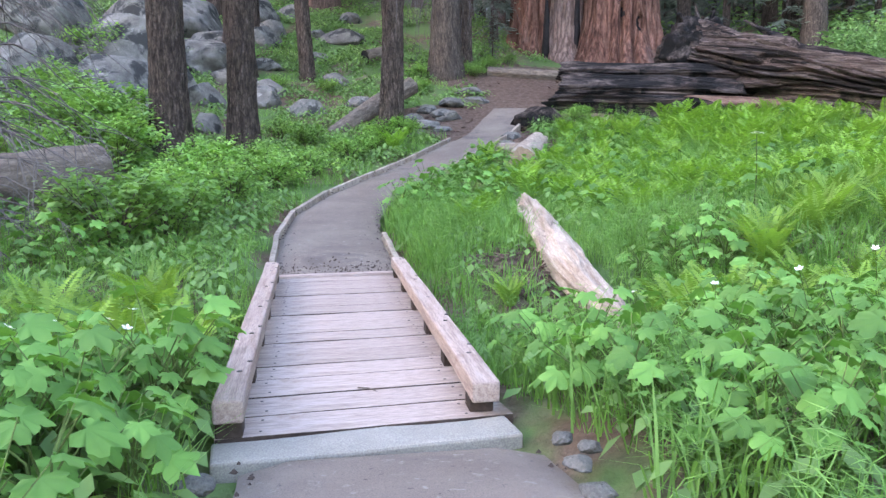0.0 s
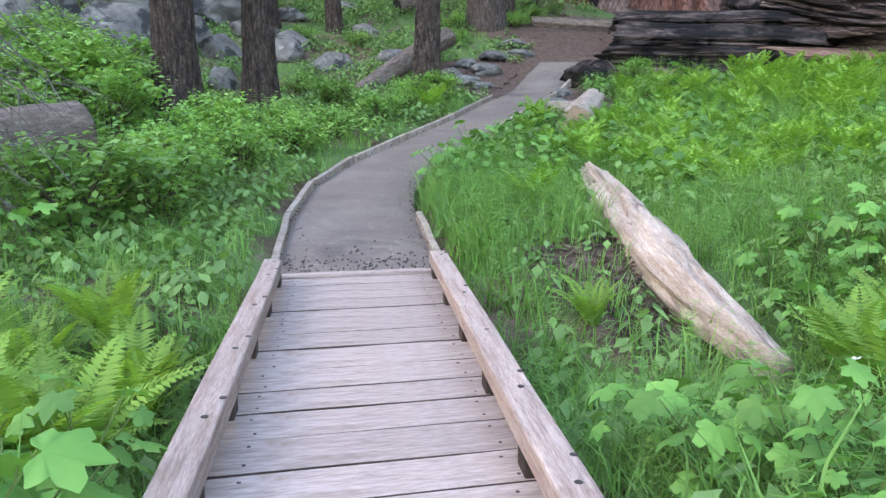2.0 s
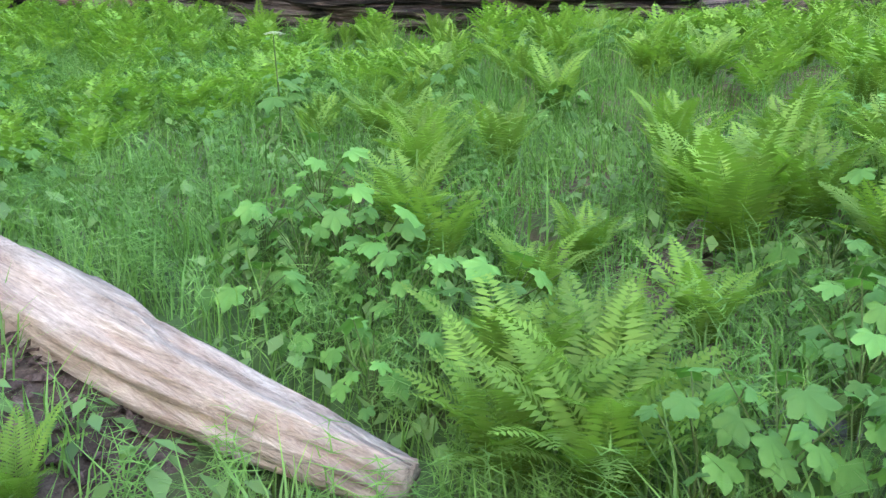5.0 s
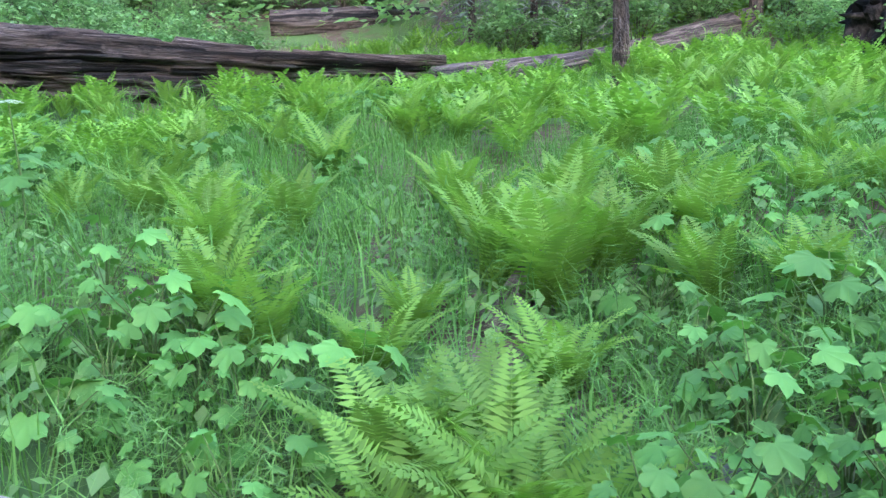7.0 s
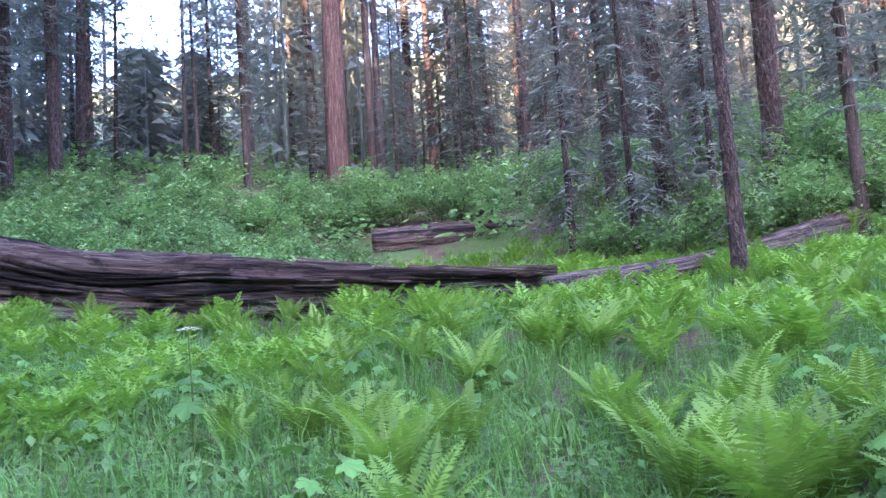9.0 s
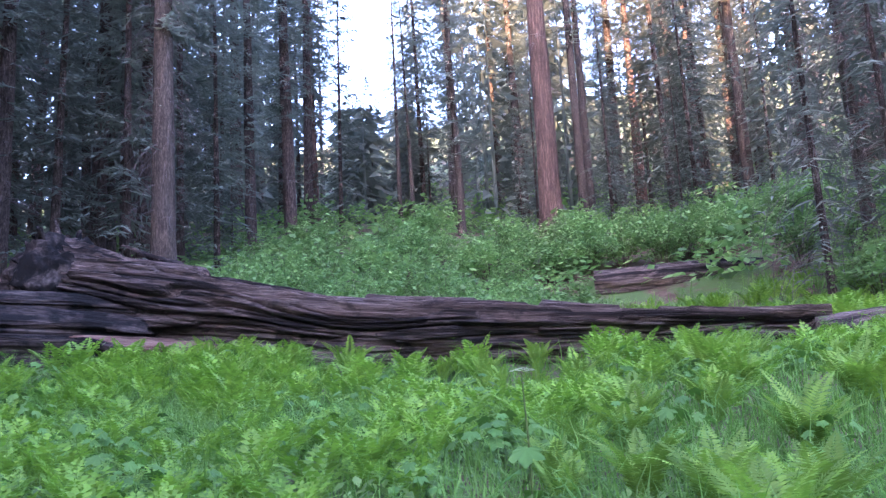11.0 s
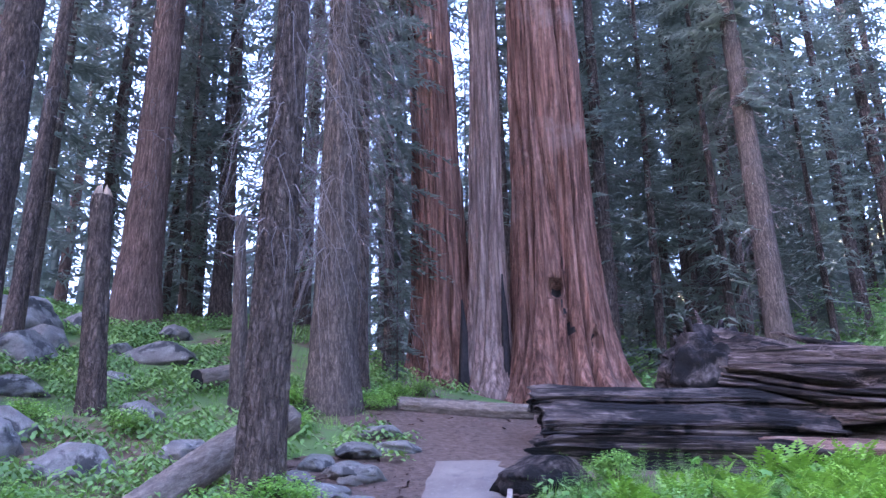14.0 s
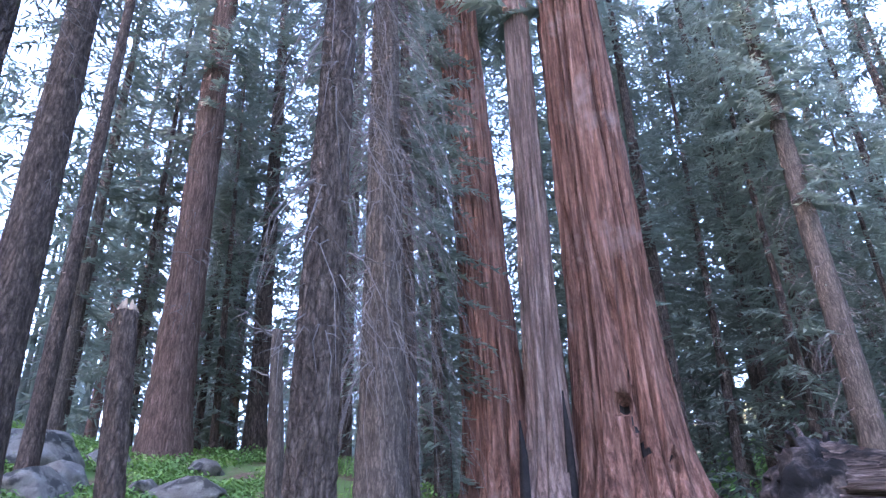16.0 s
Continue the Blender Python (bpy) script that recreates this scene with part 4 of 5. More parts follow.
log_thing("thin_fallen_log", [on(15.4, 7.3, 0.3), on(18.5, 4.0, 0.35), on(21.5, 0.3, 0.4)], [0.2, 0.25, 0.3], M_LOG, "long thin fallen trunk at the meadow's far side", 0.05, 4.0, 30, 0.15)
log_thing("far_log", [(27.4, 14.6, 4.75), (28.1, 11.7, 4.8), (28.8, 8.7, 4.75)], [0.46, 0.52, 0.45], M_LOG, "grey fallen trunk among bushes", 0.12, 5.0, 40, 0.15)
log_thing("nose_log", [on(5.6, 17.3, 0.14), on(4.72, 15.62, 0.08)], [0.24, 0.3], M_EDGE, "short pale stub of log beside the path", 0.06, 11.0, 30, 0.06, cut=M_CUT)


log_thing("rotting_log", [on(*ROT[0], 0.06), on(*ROT[1], 0.1), on(*ROT[2], 0.06)], [0.1, 0.14, 0.13, 0.09], M_GREYLOG, "decayed brown log sunk among the ferns", 0.05, 17.0, 28, 0.06)

# an upturned stump at the meadow's edge
stump = thing("upturned_stump", pose(15.9, -0.75, float(height(15.9, -0.75)) + 0.7), "dark upturned stump with pale broken roots", "stump")
bm = bmesh.new()
bmesh.ops.create_icosphere(bm, subdivisions=4, radius=1.0)
for v in bm.verts:
    c = v.co.copy()
    k = 1 + 0.5 * noise.noise(c * 1.7) - 0.5 * abs(noise.noise(c * 3.3)) + 0.15 * noise.noise(c * 8)
    v.co = Vector((c.x * 0.42 * k, c.y * 0.6 * k, c.z * 0.85 * k))
me = bpy.data.meshes.new("root_plate")
bm.to_mesh(me)
bm.free()
me.materials.append(M_ROOT)
part("root_plate", me, stump)
rng = random.Random(23)
for i in range(44):
    a, up = rng.uniform(0, 6.283), rng.uniform(-0.8, 0.8)
    d = Vector((math.cos(a), math.sin(a), rng.uniform(-0.6, 0.6)))
    p = Vector((math.cos(a) * 0.3, math.sin(a) * 0.4, up))
    L, bend = rng.uniform(0.4, 0.8), Vector((rng.uniform(-1, 1), rng.uniform(-1, 1), rng.uniform(-1.2, 0.6)))
    v, f = tube([p + d * L * w + bend * 0.4 * w * w * L for w in (0, 0.3, 0.55, 0.8, 1.0)], [0.08, 0.065, 0.05, 0.035, 0.01], 9, log_relief(0.03, i, 4, 2.0))
    part("root", mesh_of("root", v, f, M_BARELOG if i % 6 == 0 else M_ROOT, True), stump, label="pale bare root" if i % 6 == 0 else "")

# ---- rocks ----
def rock(x, y, sx, sy, sz, seed, sink=0.43, mat=M_ROCK, label="rounded grey granite boulder with dark lichen", name="boulder", yaw=None):
    bm = bmesh.new()
    bmesh.ops.create_icosphere(bm, subdivisions=4, radius=1.0)
    for v in bm.verts:
        c = v.co.copy()
        k = 1 + 0.3 * noise.noise(c * 0.9 + Vector((seed, 0, 0))) + 0.2 * noise.noise(c * 2.4 + Vector((0, seed, 0))) - 0.12 * max(0, 1 - abs(noise.noise(c * 1.7 + Vector((seed, seed, 0)))) * 9) + 0.07 * noise.noise(c * 6 + Vector((0, 0, seed)))
        q = c * k
        # flattened faces, as granite breaks
        for d in ((0.3, 0.2, 0.9), (-0.8, 0.3, 0.4), (0.6, -0.7, 0.2), (0.1, -0.9, 0.45), (-0.4, -0.5, 0.75), (0.85, 0.2, 0.4)):
            d = Vector(d).normalized()
            e = q.dot(d) - 0.66
            if e > 0:
                q -= d * e * 0.9
        v.co = Vector((q.x * sx, q.y * sy, q.z * sz))
    me = bpy.data.meshes.new(name)
    bm.to_mesh(me)
    bm.free()
    me.materials.append(mat)
    me.shade_smooth()
    return thing(name, pose(x, y, float(height(x, y)) + sz * (1 - 2 * sink), 0, 0, (seed * 77) % 360 if yaw is None else yaw), label, "rock", "granite boulders", me=me)


ROCKS = [(-4.2, 21.2, 1.7, 1.4, 1.1), (-2.2, 22.1, 0.6, 0.5, 0.6), (-0.7, 22.8, 0.65, 0.5, 0.55), (0.55, 22.2, 0.62, 0.5, 0.42), (1.5, 25.2, 0.5, 0.4, 0.32), (2.05, 22.9, 0.55, 0.42, 0.3), (2.0, 30.0, 1.2, 0.8, 0.42), (-3.1, 29.0, 1.5, 1.1, 1.1), (-0.95, 29.0, 0.9, 0.7, 0.6), (-3.5, 20.6, 0.8, 0.6, 0.6), (-5.9, 20.8, 1.3, 1.0, 1.2),
         (-0.55, 23.9, 0.6, 0.5, 0.42), (-1.35, 31.8, 1.4, 1.0, 0.9), (-0.8, 26.4, 0.8, 0.55, 0.3), (-0.45, 30.2, 0.7, 0.6, 0.55), (1.1, 30.3, 0.45, 0.4, 0.3), (1.0, 27.7, 0.45, 0.4, 0.25), (-1.9, 19.6, 0.45, 0.4, 0.45), (-1.6, 24.4, 0.8, 0.6, 0.5), (-2.6, 25.4, 1.3, 1.0, 0.9), (-4.6, 24.5, 1.7, 1.3, 1.4), (-6.8, 25.5, 2.0, 1.5, 1.8), (-2.4, 27.2, 1.0, 0.8, 0.7), (-4.8, 27.6, 1.6, 1.2, 1.2),
         (2.9, 21.9, 0.4, 0.35, 0.45), (-6.9, 16.8, 1.1, 0.9, 1.0), (-5.2, 18.2, 0.9, 0.7, 0.8), (-3.1, 22.9, 0.8, 0.7, 0.7), (-1.3, 21.2, 0.4, 0.35, 0.35), (3.6, 27.9, 0.4, 0.3, 0.25), (0.2, 33.0, 0.8, 0.6, 0.5), (2.6, 32.6, 0.7, 0.5, 0.35)]
for i, (x, y, a, b, c) in enumerate(ROCKS):
    rock(x, y, a, b, c, i * 1.37 + 0.5)
for i, (x, y, a, b, c) in enumerate([(4.3, 21.2, 0.42, 0.32, 0.2), (3.85, 21.9, 0.34, 0.28, 0.2), (5.3, 22.5, 0.5, 0.3, 0.16), (3.3, 21.0, 0.4, 0.3, 0.22), (2.95, 20.6, 0.32, 0.26, 0.16), (3.5, 20.6, 0.6, 0.4, 0.16), (4.2, 21.4, 0.55, 0.4, 0.2), (3.1, 19.8, 0.4, 0.3, 0.13), (4.7, 22.5, 0.6, 0.4, 0.17), (2.3, 19.0, 0.35, 0.3, 0.12), (3.9, 20.0, 0.35, 0.22, 0.12), (5.4, 23.4, 0.5, 0.35, 0.18)]):
    rock(x, y, a, b, c, i * 2.1 + 40, 0.3, label="flat grey granite slab on bare earth")
rock(6.35, 19.5, 0.75, 0.42, 0.38, 61.0, 0.25, M_SLAB, "dark burnt chunk of wood lying beside the path", "burnt_chunk", -25)
for i, (x, y, a, b, c) in enumerate([(5.35, 18.6, 0.3, 0.25, 0.14), (6.1, 19.7, 0.35, 0.25, 0.14), (5.0, 17.9, 0.28, 0.2, 0.12), (1.1, 2.98, 0.06, 0.04, 0.03), (1.06, 2.7, 0.07, 0.05, 0.03), (1.16, 2.85, 0.06, 0.05, 0.03), (1.04, 2.45, 0.06, 0.07, 0.03), (-0.36, 2.85, 0.07, 0.07, 0.04), (3.4, 4.6, 0.2, 0.16, 0.1)]):
    rock(x, y, a, b, c, i * 3.3 + 70, 0.3, label="small pale stone beside the path", name="stone")

# closed ends coloured black, painting the dark inside of a hollow log
log_thing("hollow_log", [on(2.6, 27.2, 0.2), on(3.6, 27.6, 0.25)], [0.26, 0.24], M_GREYLOG, "short hollow grey log on the hillside", 0.04, 14.0, 26, 0.08, cut=M_CHAR_DARK)
log_thing("block_log", [on(4.6, 17.05, 0.1), on(5.1, 16.8, 0.12)], [0.15, 0.14], M_EDGE, "short pale sawn block of wood on bare earth", 0.02, 15.0, 24, 0.06, cut=M_CUT)
stub = thing("broken_snag", pose(3.25, 25.6, float(height(3.25, 25.6))), "thin dead snag with pale bare branches", "tree")
part("trunk", trunk_mesh("trunk", 4.0, 0.2, 0.1, M_BARK_GREY, (-0.06, 0), 18, 30, 0.02, 1.2, 7.7), stub)
tagged(part("dead_branchwork", limb_mesh("dead_branchwork", 2.2, 4.1, 1.3, 9, M_TWIG, random.Random(9), 0.03, -0.3, (-0.06, 0), 2), stub), kind="stuff")

# ---- plants: templates ----
def scatter(name, verts, tris, places, mat):
    """One mesh of many copies of a template. places: rows of x, y, z, yaw, scale, tilt, scale_z."""
    T, F, P = np.asarray(verts, float), np.asarray(tris, int), np.asarray(places, float)
    c, s = np.cos(P[:, 3]), np.sin(P[:, 3])
    sc = P[:, 4][:, None]
    x, y, z = T[:, 0][None] * sc, T[:, 1][None] * sc, T[:, 2][None] * sc * P[:, 6][:, None]
    ct, st = np.cos(P[:, 5])[:, None], np.sin(P[:, 5])[:, None]
    x, z = x * ct + z * st, -x * st + z * ct
    X = x * c[:, None] - y * s[:, None] + P[:, 0][:, None]
    Y = x * s[:, None] + y * c[:, None] + P[:, 1][:, None]
    Z = z + P[:, 2][:, None]
    V = np.stack([X, Y, Z], -1)
    K = np.arange(len(P))[:, None, None] * len(T)
    return V.reshape(-1, 3), (F[None] + K).reshape(-1, 3)


def merged(*sets):
    Vs, Fs, k = [], [], 0
    for v, f in sets:
        Vs.append(v)
        Fs.append(np.asarray(f) + k)
        k += len(v)
    return np.concatenate(Vs), np.concatenate(Fs)


def blade_tuft(rng, blades=14, h=0.5, spread_=0.13, w=0.006, bend=0.35):
    V, F = [], []
    for _ in range(blades):
        a, r = rng.uniform(0, 6.283), spread_ * math.sqrt(rng.random())
        bx, by = math.cos(a) * r, math.sin(a) * r
        d = rng.uniform(0, 6.283)
        dx, dy = math.cos(d), math.sin(d)
        H, B, W = h * rng.uniform(0.4, 1.2), bend * rng.uniform(0.3, 1.3) * h, w * rng.uniform(0.7, 1.4)
        k = len(V)
        wx, wy = -dy * W, dx * W
        V += [(bx - wx, by - wy, -0.03), (bx + wx, by + wy, -0.03)]
        for t in (0.6,):
            cx, cy, cz = bx + dx * B * t * t, by + dy * B * t * t, H * (t - 0.18 * t * t)
            V += [(cx - wx * (1.15 - t * 0.6), cy - wy * (1.15 - t * 0.6), cz), (cx + wx * (1.15 - t * 0.6), cy + wy * (1.15 - t * 0.6), cz)]
        V.append((bx + dx * B * 1.25, by + dy * B * 1.25, H * 0.86))
        F += [(k, k + 1, k + 3), (k, k + 3, k + 2), (k + 2, k + 3, k + 4)]
    return np.array(V), np.array(F)


def horsetail(rng, h=0.5, whorls=7):
    """A feathery stalk with whorls of fine drooping side stems."""
    V, F = [], []

    def sliver(p, q, w):
        k = len(V)
        p, q = Vector(p), Vector(q)
        s = (q - p).cross(Vector((0.3, 0.2, 1))).normalized() * w
        V.extend([tuple(p - s), tuple(p + s), tuple(q)])
        F.append((k, k + 1, k + 2))
    sliver((0, 0, -0.03), (0.02, 0.01, h), 0.004)
    for i in range(whorls):
        z = h * (0.3 + 0.68 * i / whorls)
        L = 0.16 * (1 - 0.75 * i / whorls) + 0.02
        for j in range(5):
            a = j * 1.26 + i * 0.4 + rng.uniform(-0.2, 0.2)
            sliver((0, 0, z), (math.cos(a) * L, math.sin(a) * L, z + L * rng.uniform(-0.2, 0.35)), 0.0038)
    return np.array(V), np.array(F)


def frond(rng, L=0.75, pairs=28, wide=0.135):
    """An arching fern frond, growing from the origin along +x."""
    V, F = [], []
    pts = []
    a0, a1 = math.radians(rng.uniform(66, 82)), math.radians(rng.uniform(0, 38))
    x = z = 0.0
    n = pairs + 3
    for i in range(n + 1):
        pts.append((x, z))
        a = a0 + (a1 - a0) * (i / n) ** 1.3
        x += math.cos(a) * L / n
        z += math.sin(a) * L / n
    sway = rng.uniform(-0.08, 0.08)
    for i in range(n):
        k = len(V)
        (xa, za), (xb, zb) = pts[i], pts[i + 1]
        w = 0.005 * (1 - i / n) + 0.001
        V += [(xa, sway * xa * xa - w, za), (xa, sway * xa * xa + w, za), (xb, sway * xb * xb, zb)]
        F.append((k, k + 1, k + 2))
    for i in range(3, n + 1):
        u = (i - 3) / (n - 3)
        ln = wide * math.sin(math.pi * (0.16 + 0.84 * u) ** 0.8) ** 0.75 * rng.uniform(0.88, 1.1) + 0.008
        xa, za = pts[i]
        ya = sway * xa * xa
        tx, tz = pts[i][0] - pts[i - 1][0], pts[i][1] - pts[i - 1][1]
        tl = math.hypot(tx, tz)
        tx, tz = tx / tl, tz / tl
        wd = L / n * 0.5
        for sd in (-1, 1):
            k = len(V)
            lift = rng.uniform(-0.05, 0.12) * ln
            e = (xa + tx * ln * 0.42, ya + sd * ln * 0.9, za + tz * ln * 0.42 - 0.12 * ln + lift)
            mx, my, mz = xa + (e[0] - xa) * 0.4, ya + (e[1] - ya) * 0.4, za + (e[2] - za) * 0.4 + 0.03 * ln
            V += [(xa, ya, za), (mx + tx * wd, my, mz + tz * wd), e, (mx - tx * wd, my, mz - tz * wd)]
            F += [(k, k + 1, k + 2), (k, k + 2, k + 3)]
    return np.array(V), np.array(F)


def lobed_leaf(r=0.12, lobes=5, cut=0.55, seed=0):
    """A palmate leaf lying flat, its stalk at the origin, tip along +x; sagging at the margin."""
    out = []
    span = math.radians(300)
    n = lobes * 6
    for i in range(n + 1):
        a = -span / 2 + span * i / n
        q = 1 - (1 - cut) * (0.5 + 0.5 * math.cos(2 * math.pi * (i % 6) / 6)) ** 1.6
        q *= (0.7 + 0.3 * math.cos(a * 0.62)) * (1.04 if i % 2 else 0.95)
        q *= 1 + 0.05 * math.sin(i * 5.1 + seed)
        out.append((r * (0.28 + math.cos(a) * q), r * math.sin(a) * q))
    V = [(r * 0.1, 0, 0.0)]
    for i, (x, y) in enumerate(out):
        d = math.hypot(x, y) / r
        V.append((x, y, -0.28 * r * d * d + 0.05 * r * math.sin(i * 1.57)))
    F = [(0, i, i + 1) for i in range(1, len(out))]
    return np.array(V), np.array(F)


def tilt_place(V, m):
    R = np.array(m.to_3x3())
    return V @ R.T + np.array(m.translation)


def ground_z(x, y):
    return float(height(x, y))


# where plants may not grow: path, bridge, logs, rocks
BLOCK = [(x, y, max(a, b)) for x, y, a, b, c in ROCKS]
LOG_LINES = [((3.46, 11.3), (2.8, 8.0), 0.22), ((2.8, 8.0), (2.76, 5.9), 0.24), ((12.5, 22.4), (15.8, 7.1), 0.6), ((7.9, 22.2), (13.6, 18.8), 0.75), ((7.3, 20.8), (12.6, 18.0), 0.75), ((5.6, 17.3), (4.7, 15.5), 0.4), ((-6.5, 9.2), (-2.75, 12.25), 0.3)]


def seg_gap(x, y, a, b):
    ax, ay, bx, by = a[0], a[1], b[0], b[1]
    t = max(0, min(1, ((x - ax) * (bx - ax) + (y - ay) * (by - ay)) / ((bx - ax) ** 2 + (by - ay) ** 2)))
    return math.hypot(x - ax - t * (bx - ax), y - ay - t * (by - ay))


def bare(x, y, margin=0.0):
    """True where nothing grows."""
    edge = 0.86 if (y < 3.3 or y > 8.2) else 0.78
    if y < 23.5 and path_gap(x, y) < edge + margin:
        return True
    if any(seg_gap(x, y, a, b) < r + margin for a, b, r in LOG_LINES):
        return True
    if any((x - p) ** 2 + (y - q) ** 2 < (r * 0.8) ** 2 for p, q, r in BLOCK):
        return True
    # trodden bare earth where the path nears the sequoias
    if ((x - 5.2) / 0.85) ** 2 + ((y - 17.8) / 1.8) ** 2 < 1:
        return True
    return ((x - 8.3) / 2.9) ** 2 + ((y - 24.2) / 1.7) ** 2 < 1 or ((x - 3.9) / 1.5) ** 2 + ((y - 20.9) / 1.6) ** 2 < 1


rng = random.Random(77)
# ferns: each a clump of fronds
fern_protos = []
for i in range(4):
    ob = thing("fern", pose(0, 0, -50), "bright green fern clump with arching fronds in the meadow", "fern", "ferns")
    nf = 13 + i % 3
    for j in range(nf):
        v, f = frond(rng, rng.uniform(0.6, 0.85))
        part("frond", big_mesh("frond", v, f, M_FERN), ob, pose(0, 0, -0.02, 0, rng.uniform(-8, 8), j * 360 / nf + rng.uniform(-18, 18)))
    fern_protos.append(ob)
fern_used = [False] * 4
FERN_AT = []


def put_fern(x, y, s):
    k = rng.randrange(4)
    m = pose(x, y, ground_z(x, y), rng.uniform(-6, 6), rng.uniform(-6, 6), rng.uniform(0, 360)) @ Matrix.Diagonal((s * 0.86, s * 0.86, s * 0.9, 1))
    FERN_AT.append((x, y))
    if not fern_used[k]:
        fern_used[k] = True
        fern_protos[k].matrix_basis = m
    else:
        copy_thing(fern_protos[k], m)


for x, y, s in [(3.05, 5.55, 1.25), (3.3, 5.3, 1.15), (2.95, 5.15, 1.1), (3.5, 5.75, 1.1), (3.7, 5.35, 1.0), (5.3, 5.1, 1.4), (5.7, 5.5, 1.35), (5.6, 4.8, 1.25), (6.1, 5.1, 1.25), (4.6, 6.9, 1.1), (4.4, 6.6, 1.0), (5.4, 7.2, 1.15), (5.9, 7.6, 1.1), (6.2, 7.0, 1.05), (4.2, 5.1, 0.9),
                (6.6, 5.7, 1.1), (7.0, 5.0, 1.2), (7.4, 6.0, 1.1), (6.4, 4.3, 1.1), (4.6, 3.9, 0.9), (-0.95, 5.5, 1.0), (-1.3, 5.9, 1.05), (-0.85, 6.4, 0.95), (-1.7, 5.4, 1.1), (-2.1, 5.9, 1.1), (-1.5, 6.6, 1.0), (-2.5, 5.2, 1.1), (-1.0, 4.9, 1.1), (-0.95, 5.25, 1.2), (-1.3, 5.1, 1.2), (-1.7, 6.1, 1.2), (-1.15, 7.0, 1.1), (-2.0, 6.8, 1.15), (-1.95, 4.95, 1.2), (-2.4, 6.4, 1.2), (-2.9, 5.7, 1.2), (-0.8, 6.0, 1.05), (2.0, 6.9, 0.6), (7.9, 7.2, 1.1)]:
    put_fern(x, y, s)
tries = 0
while len(FERN_AT) < 132 and tries < 4000:
    tries += 1
    x, y = rng.uniform(4.2, 15), rng.uniform(-1, 17.5)
    if y > 10.3 and x < 10:
        continue
    if noise.noise(Vector((x * 0.35, y * 0.35, 4.0))) < -0.12 + 0.03 * (10 - x) or bare(x, y, 0.15) or min(math.hypot(x - p, y - q) for p, q in FERN_AT) < 0.45:
        continue
    put_fern(x, y, rng.uniform(0.75, 1.15))
# the far meadow's ferns, past counting
fv = [merged(*[(tilt_place(v, pose(0, 0, 0, 0, rng.uniform(-8, 8), j * 51 + rng.uniform(-15, 15))), f) for j, (v, f) in enumerate([frond(rng, rng.uniform(0.65, 0.9), 10, 0.19) for _ in range(7)])]) for _ in range(2)]
far_rows = [[], []]
for _ in range(2600):
    x, y = rng.uniform(8.5, 24), rng.uniform(-3, 19)
    if bare(x, y, 0.1) or noise.noise(Vector((x * 0.3, y * 0.3, 4.0))) < -0.25 or len(far_rows[0]) + len(far_rows[1]) > 430:
        continue
    far_rows[rng.randrange(2)].append((x, y, ground_z(x, y), rng.uniform(0, 6.28), rng.uniform(0.7, 1.0), rng.uniform(-0.1, 0.1), rng.uniform(0.85, 1.15)))
v, f = merged(*[scatter("f", fv[i][0], fv[i][1], far_rows[i], M_FERN) for i in range(2)])
M_FERN_FAR = material("far_fern_leaf", [(0.115, 0.24, 0.03), (0.175, 0.335, 0.042), (0.235, 0.4, 0.065)], 0.9, bump=0, rough=0.5, island=0.25, leaf=0.45)
tagged(new("ferns", big_mesh("ferns", v, f, M_FERN_FAR)), "bright green ferns covering the far meadow", "fern", kind="stuff")

# broad-leaved plants: a stem with large lobed leaves
leaf_mesh = []
for i in range(4):
    v, f = lobed_leaf(0.1, 5, 0.72, i)
    leaf_mesh.append(big_mesh("leaf", v, f, M_BROAD))
    leaf_mesh[-1].shade_smooth()
broad_protos = []
for i in range(5):
    tall = (0.5, 0.62, 0.75, 0.55, 0.9)[i]
    ob = thing("broad_leaved_plant", pose(0, 0, -50), "leafy green plant with large lobed leaves" if i < 4 else "tall broad-leaved plant standing above the grass", "plant", "broad-leaved plants")
    stems = []
    for j in range((13, 13, 14, 13, 9)[i]):
        a = j * 2.4 + rng.uniform(-0.3, 0.3)
        hz = tall * (0.4 + 0.6 * (j + 1) / 14) * rng.uniform(0.9, 1.08)
        R = (0.24 if i < 4 else 0.2) * rng.uniform(0.5, 1.25)
        p = Vector((math.cos(a) * R, math.sin(a) * R, hz))
        stems.append(tube([(0, 0, -0.05), (p.x * 0.2, p.y * 0.2, hz * 0.6), p], [0.006, 0.005, 0.003], 4, caps=False))
        s = rng.uniform(0.6, 1.25) * (0.95 if i == 4 else 1)
        part("leaf", leaf_mesh[j % 4], ob, pose(p.x, p.y, p.z, rng.uniform(-24, 24), rng.uniform(-4, 36), math.degrees(a)) @ Matrix.Diagonal((s, s, s, 1)))
    v, f = join(*stems)
    part("stem", mesh_of("stem", v, f, M_STEM), ob)
    broad_protos.append(ob)
broad_used = [False] * 5
BROAD_AT = []


def put_broad(x, y, s, k=None):
    k = rng.randrange(4) if k is None else k
    m = pose(x, y, ground_z(x, y), rng.uniform(-5, 5), rng.uniform(-5, 5), rng.uniform(0, 360)) @ Matrix.Diagonal((s, s, s, 1))
    BROAD_AT.append((x, y))
    if not broad_used[k]:
        broad_used[k] = True
        broad_protos[k].matrix_basis = m
    else:
        copy_thing(broad_protos[k], m)


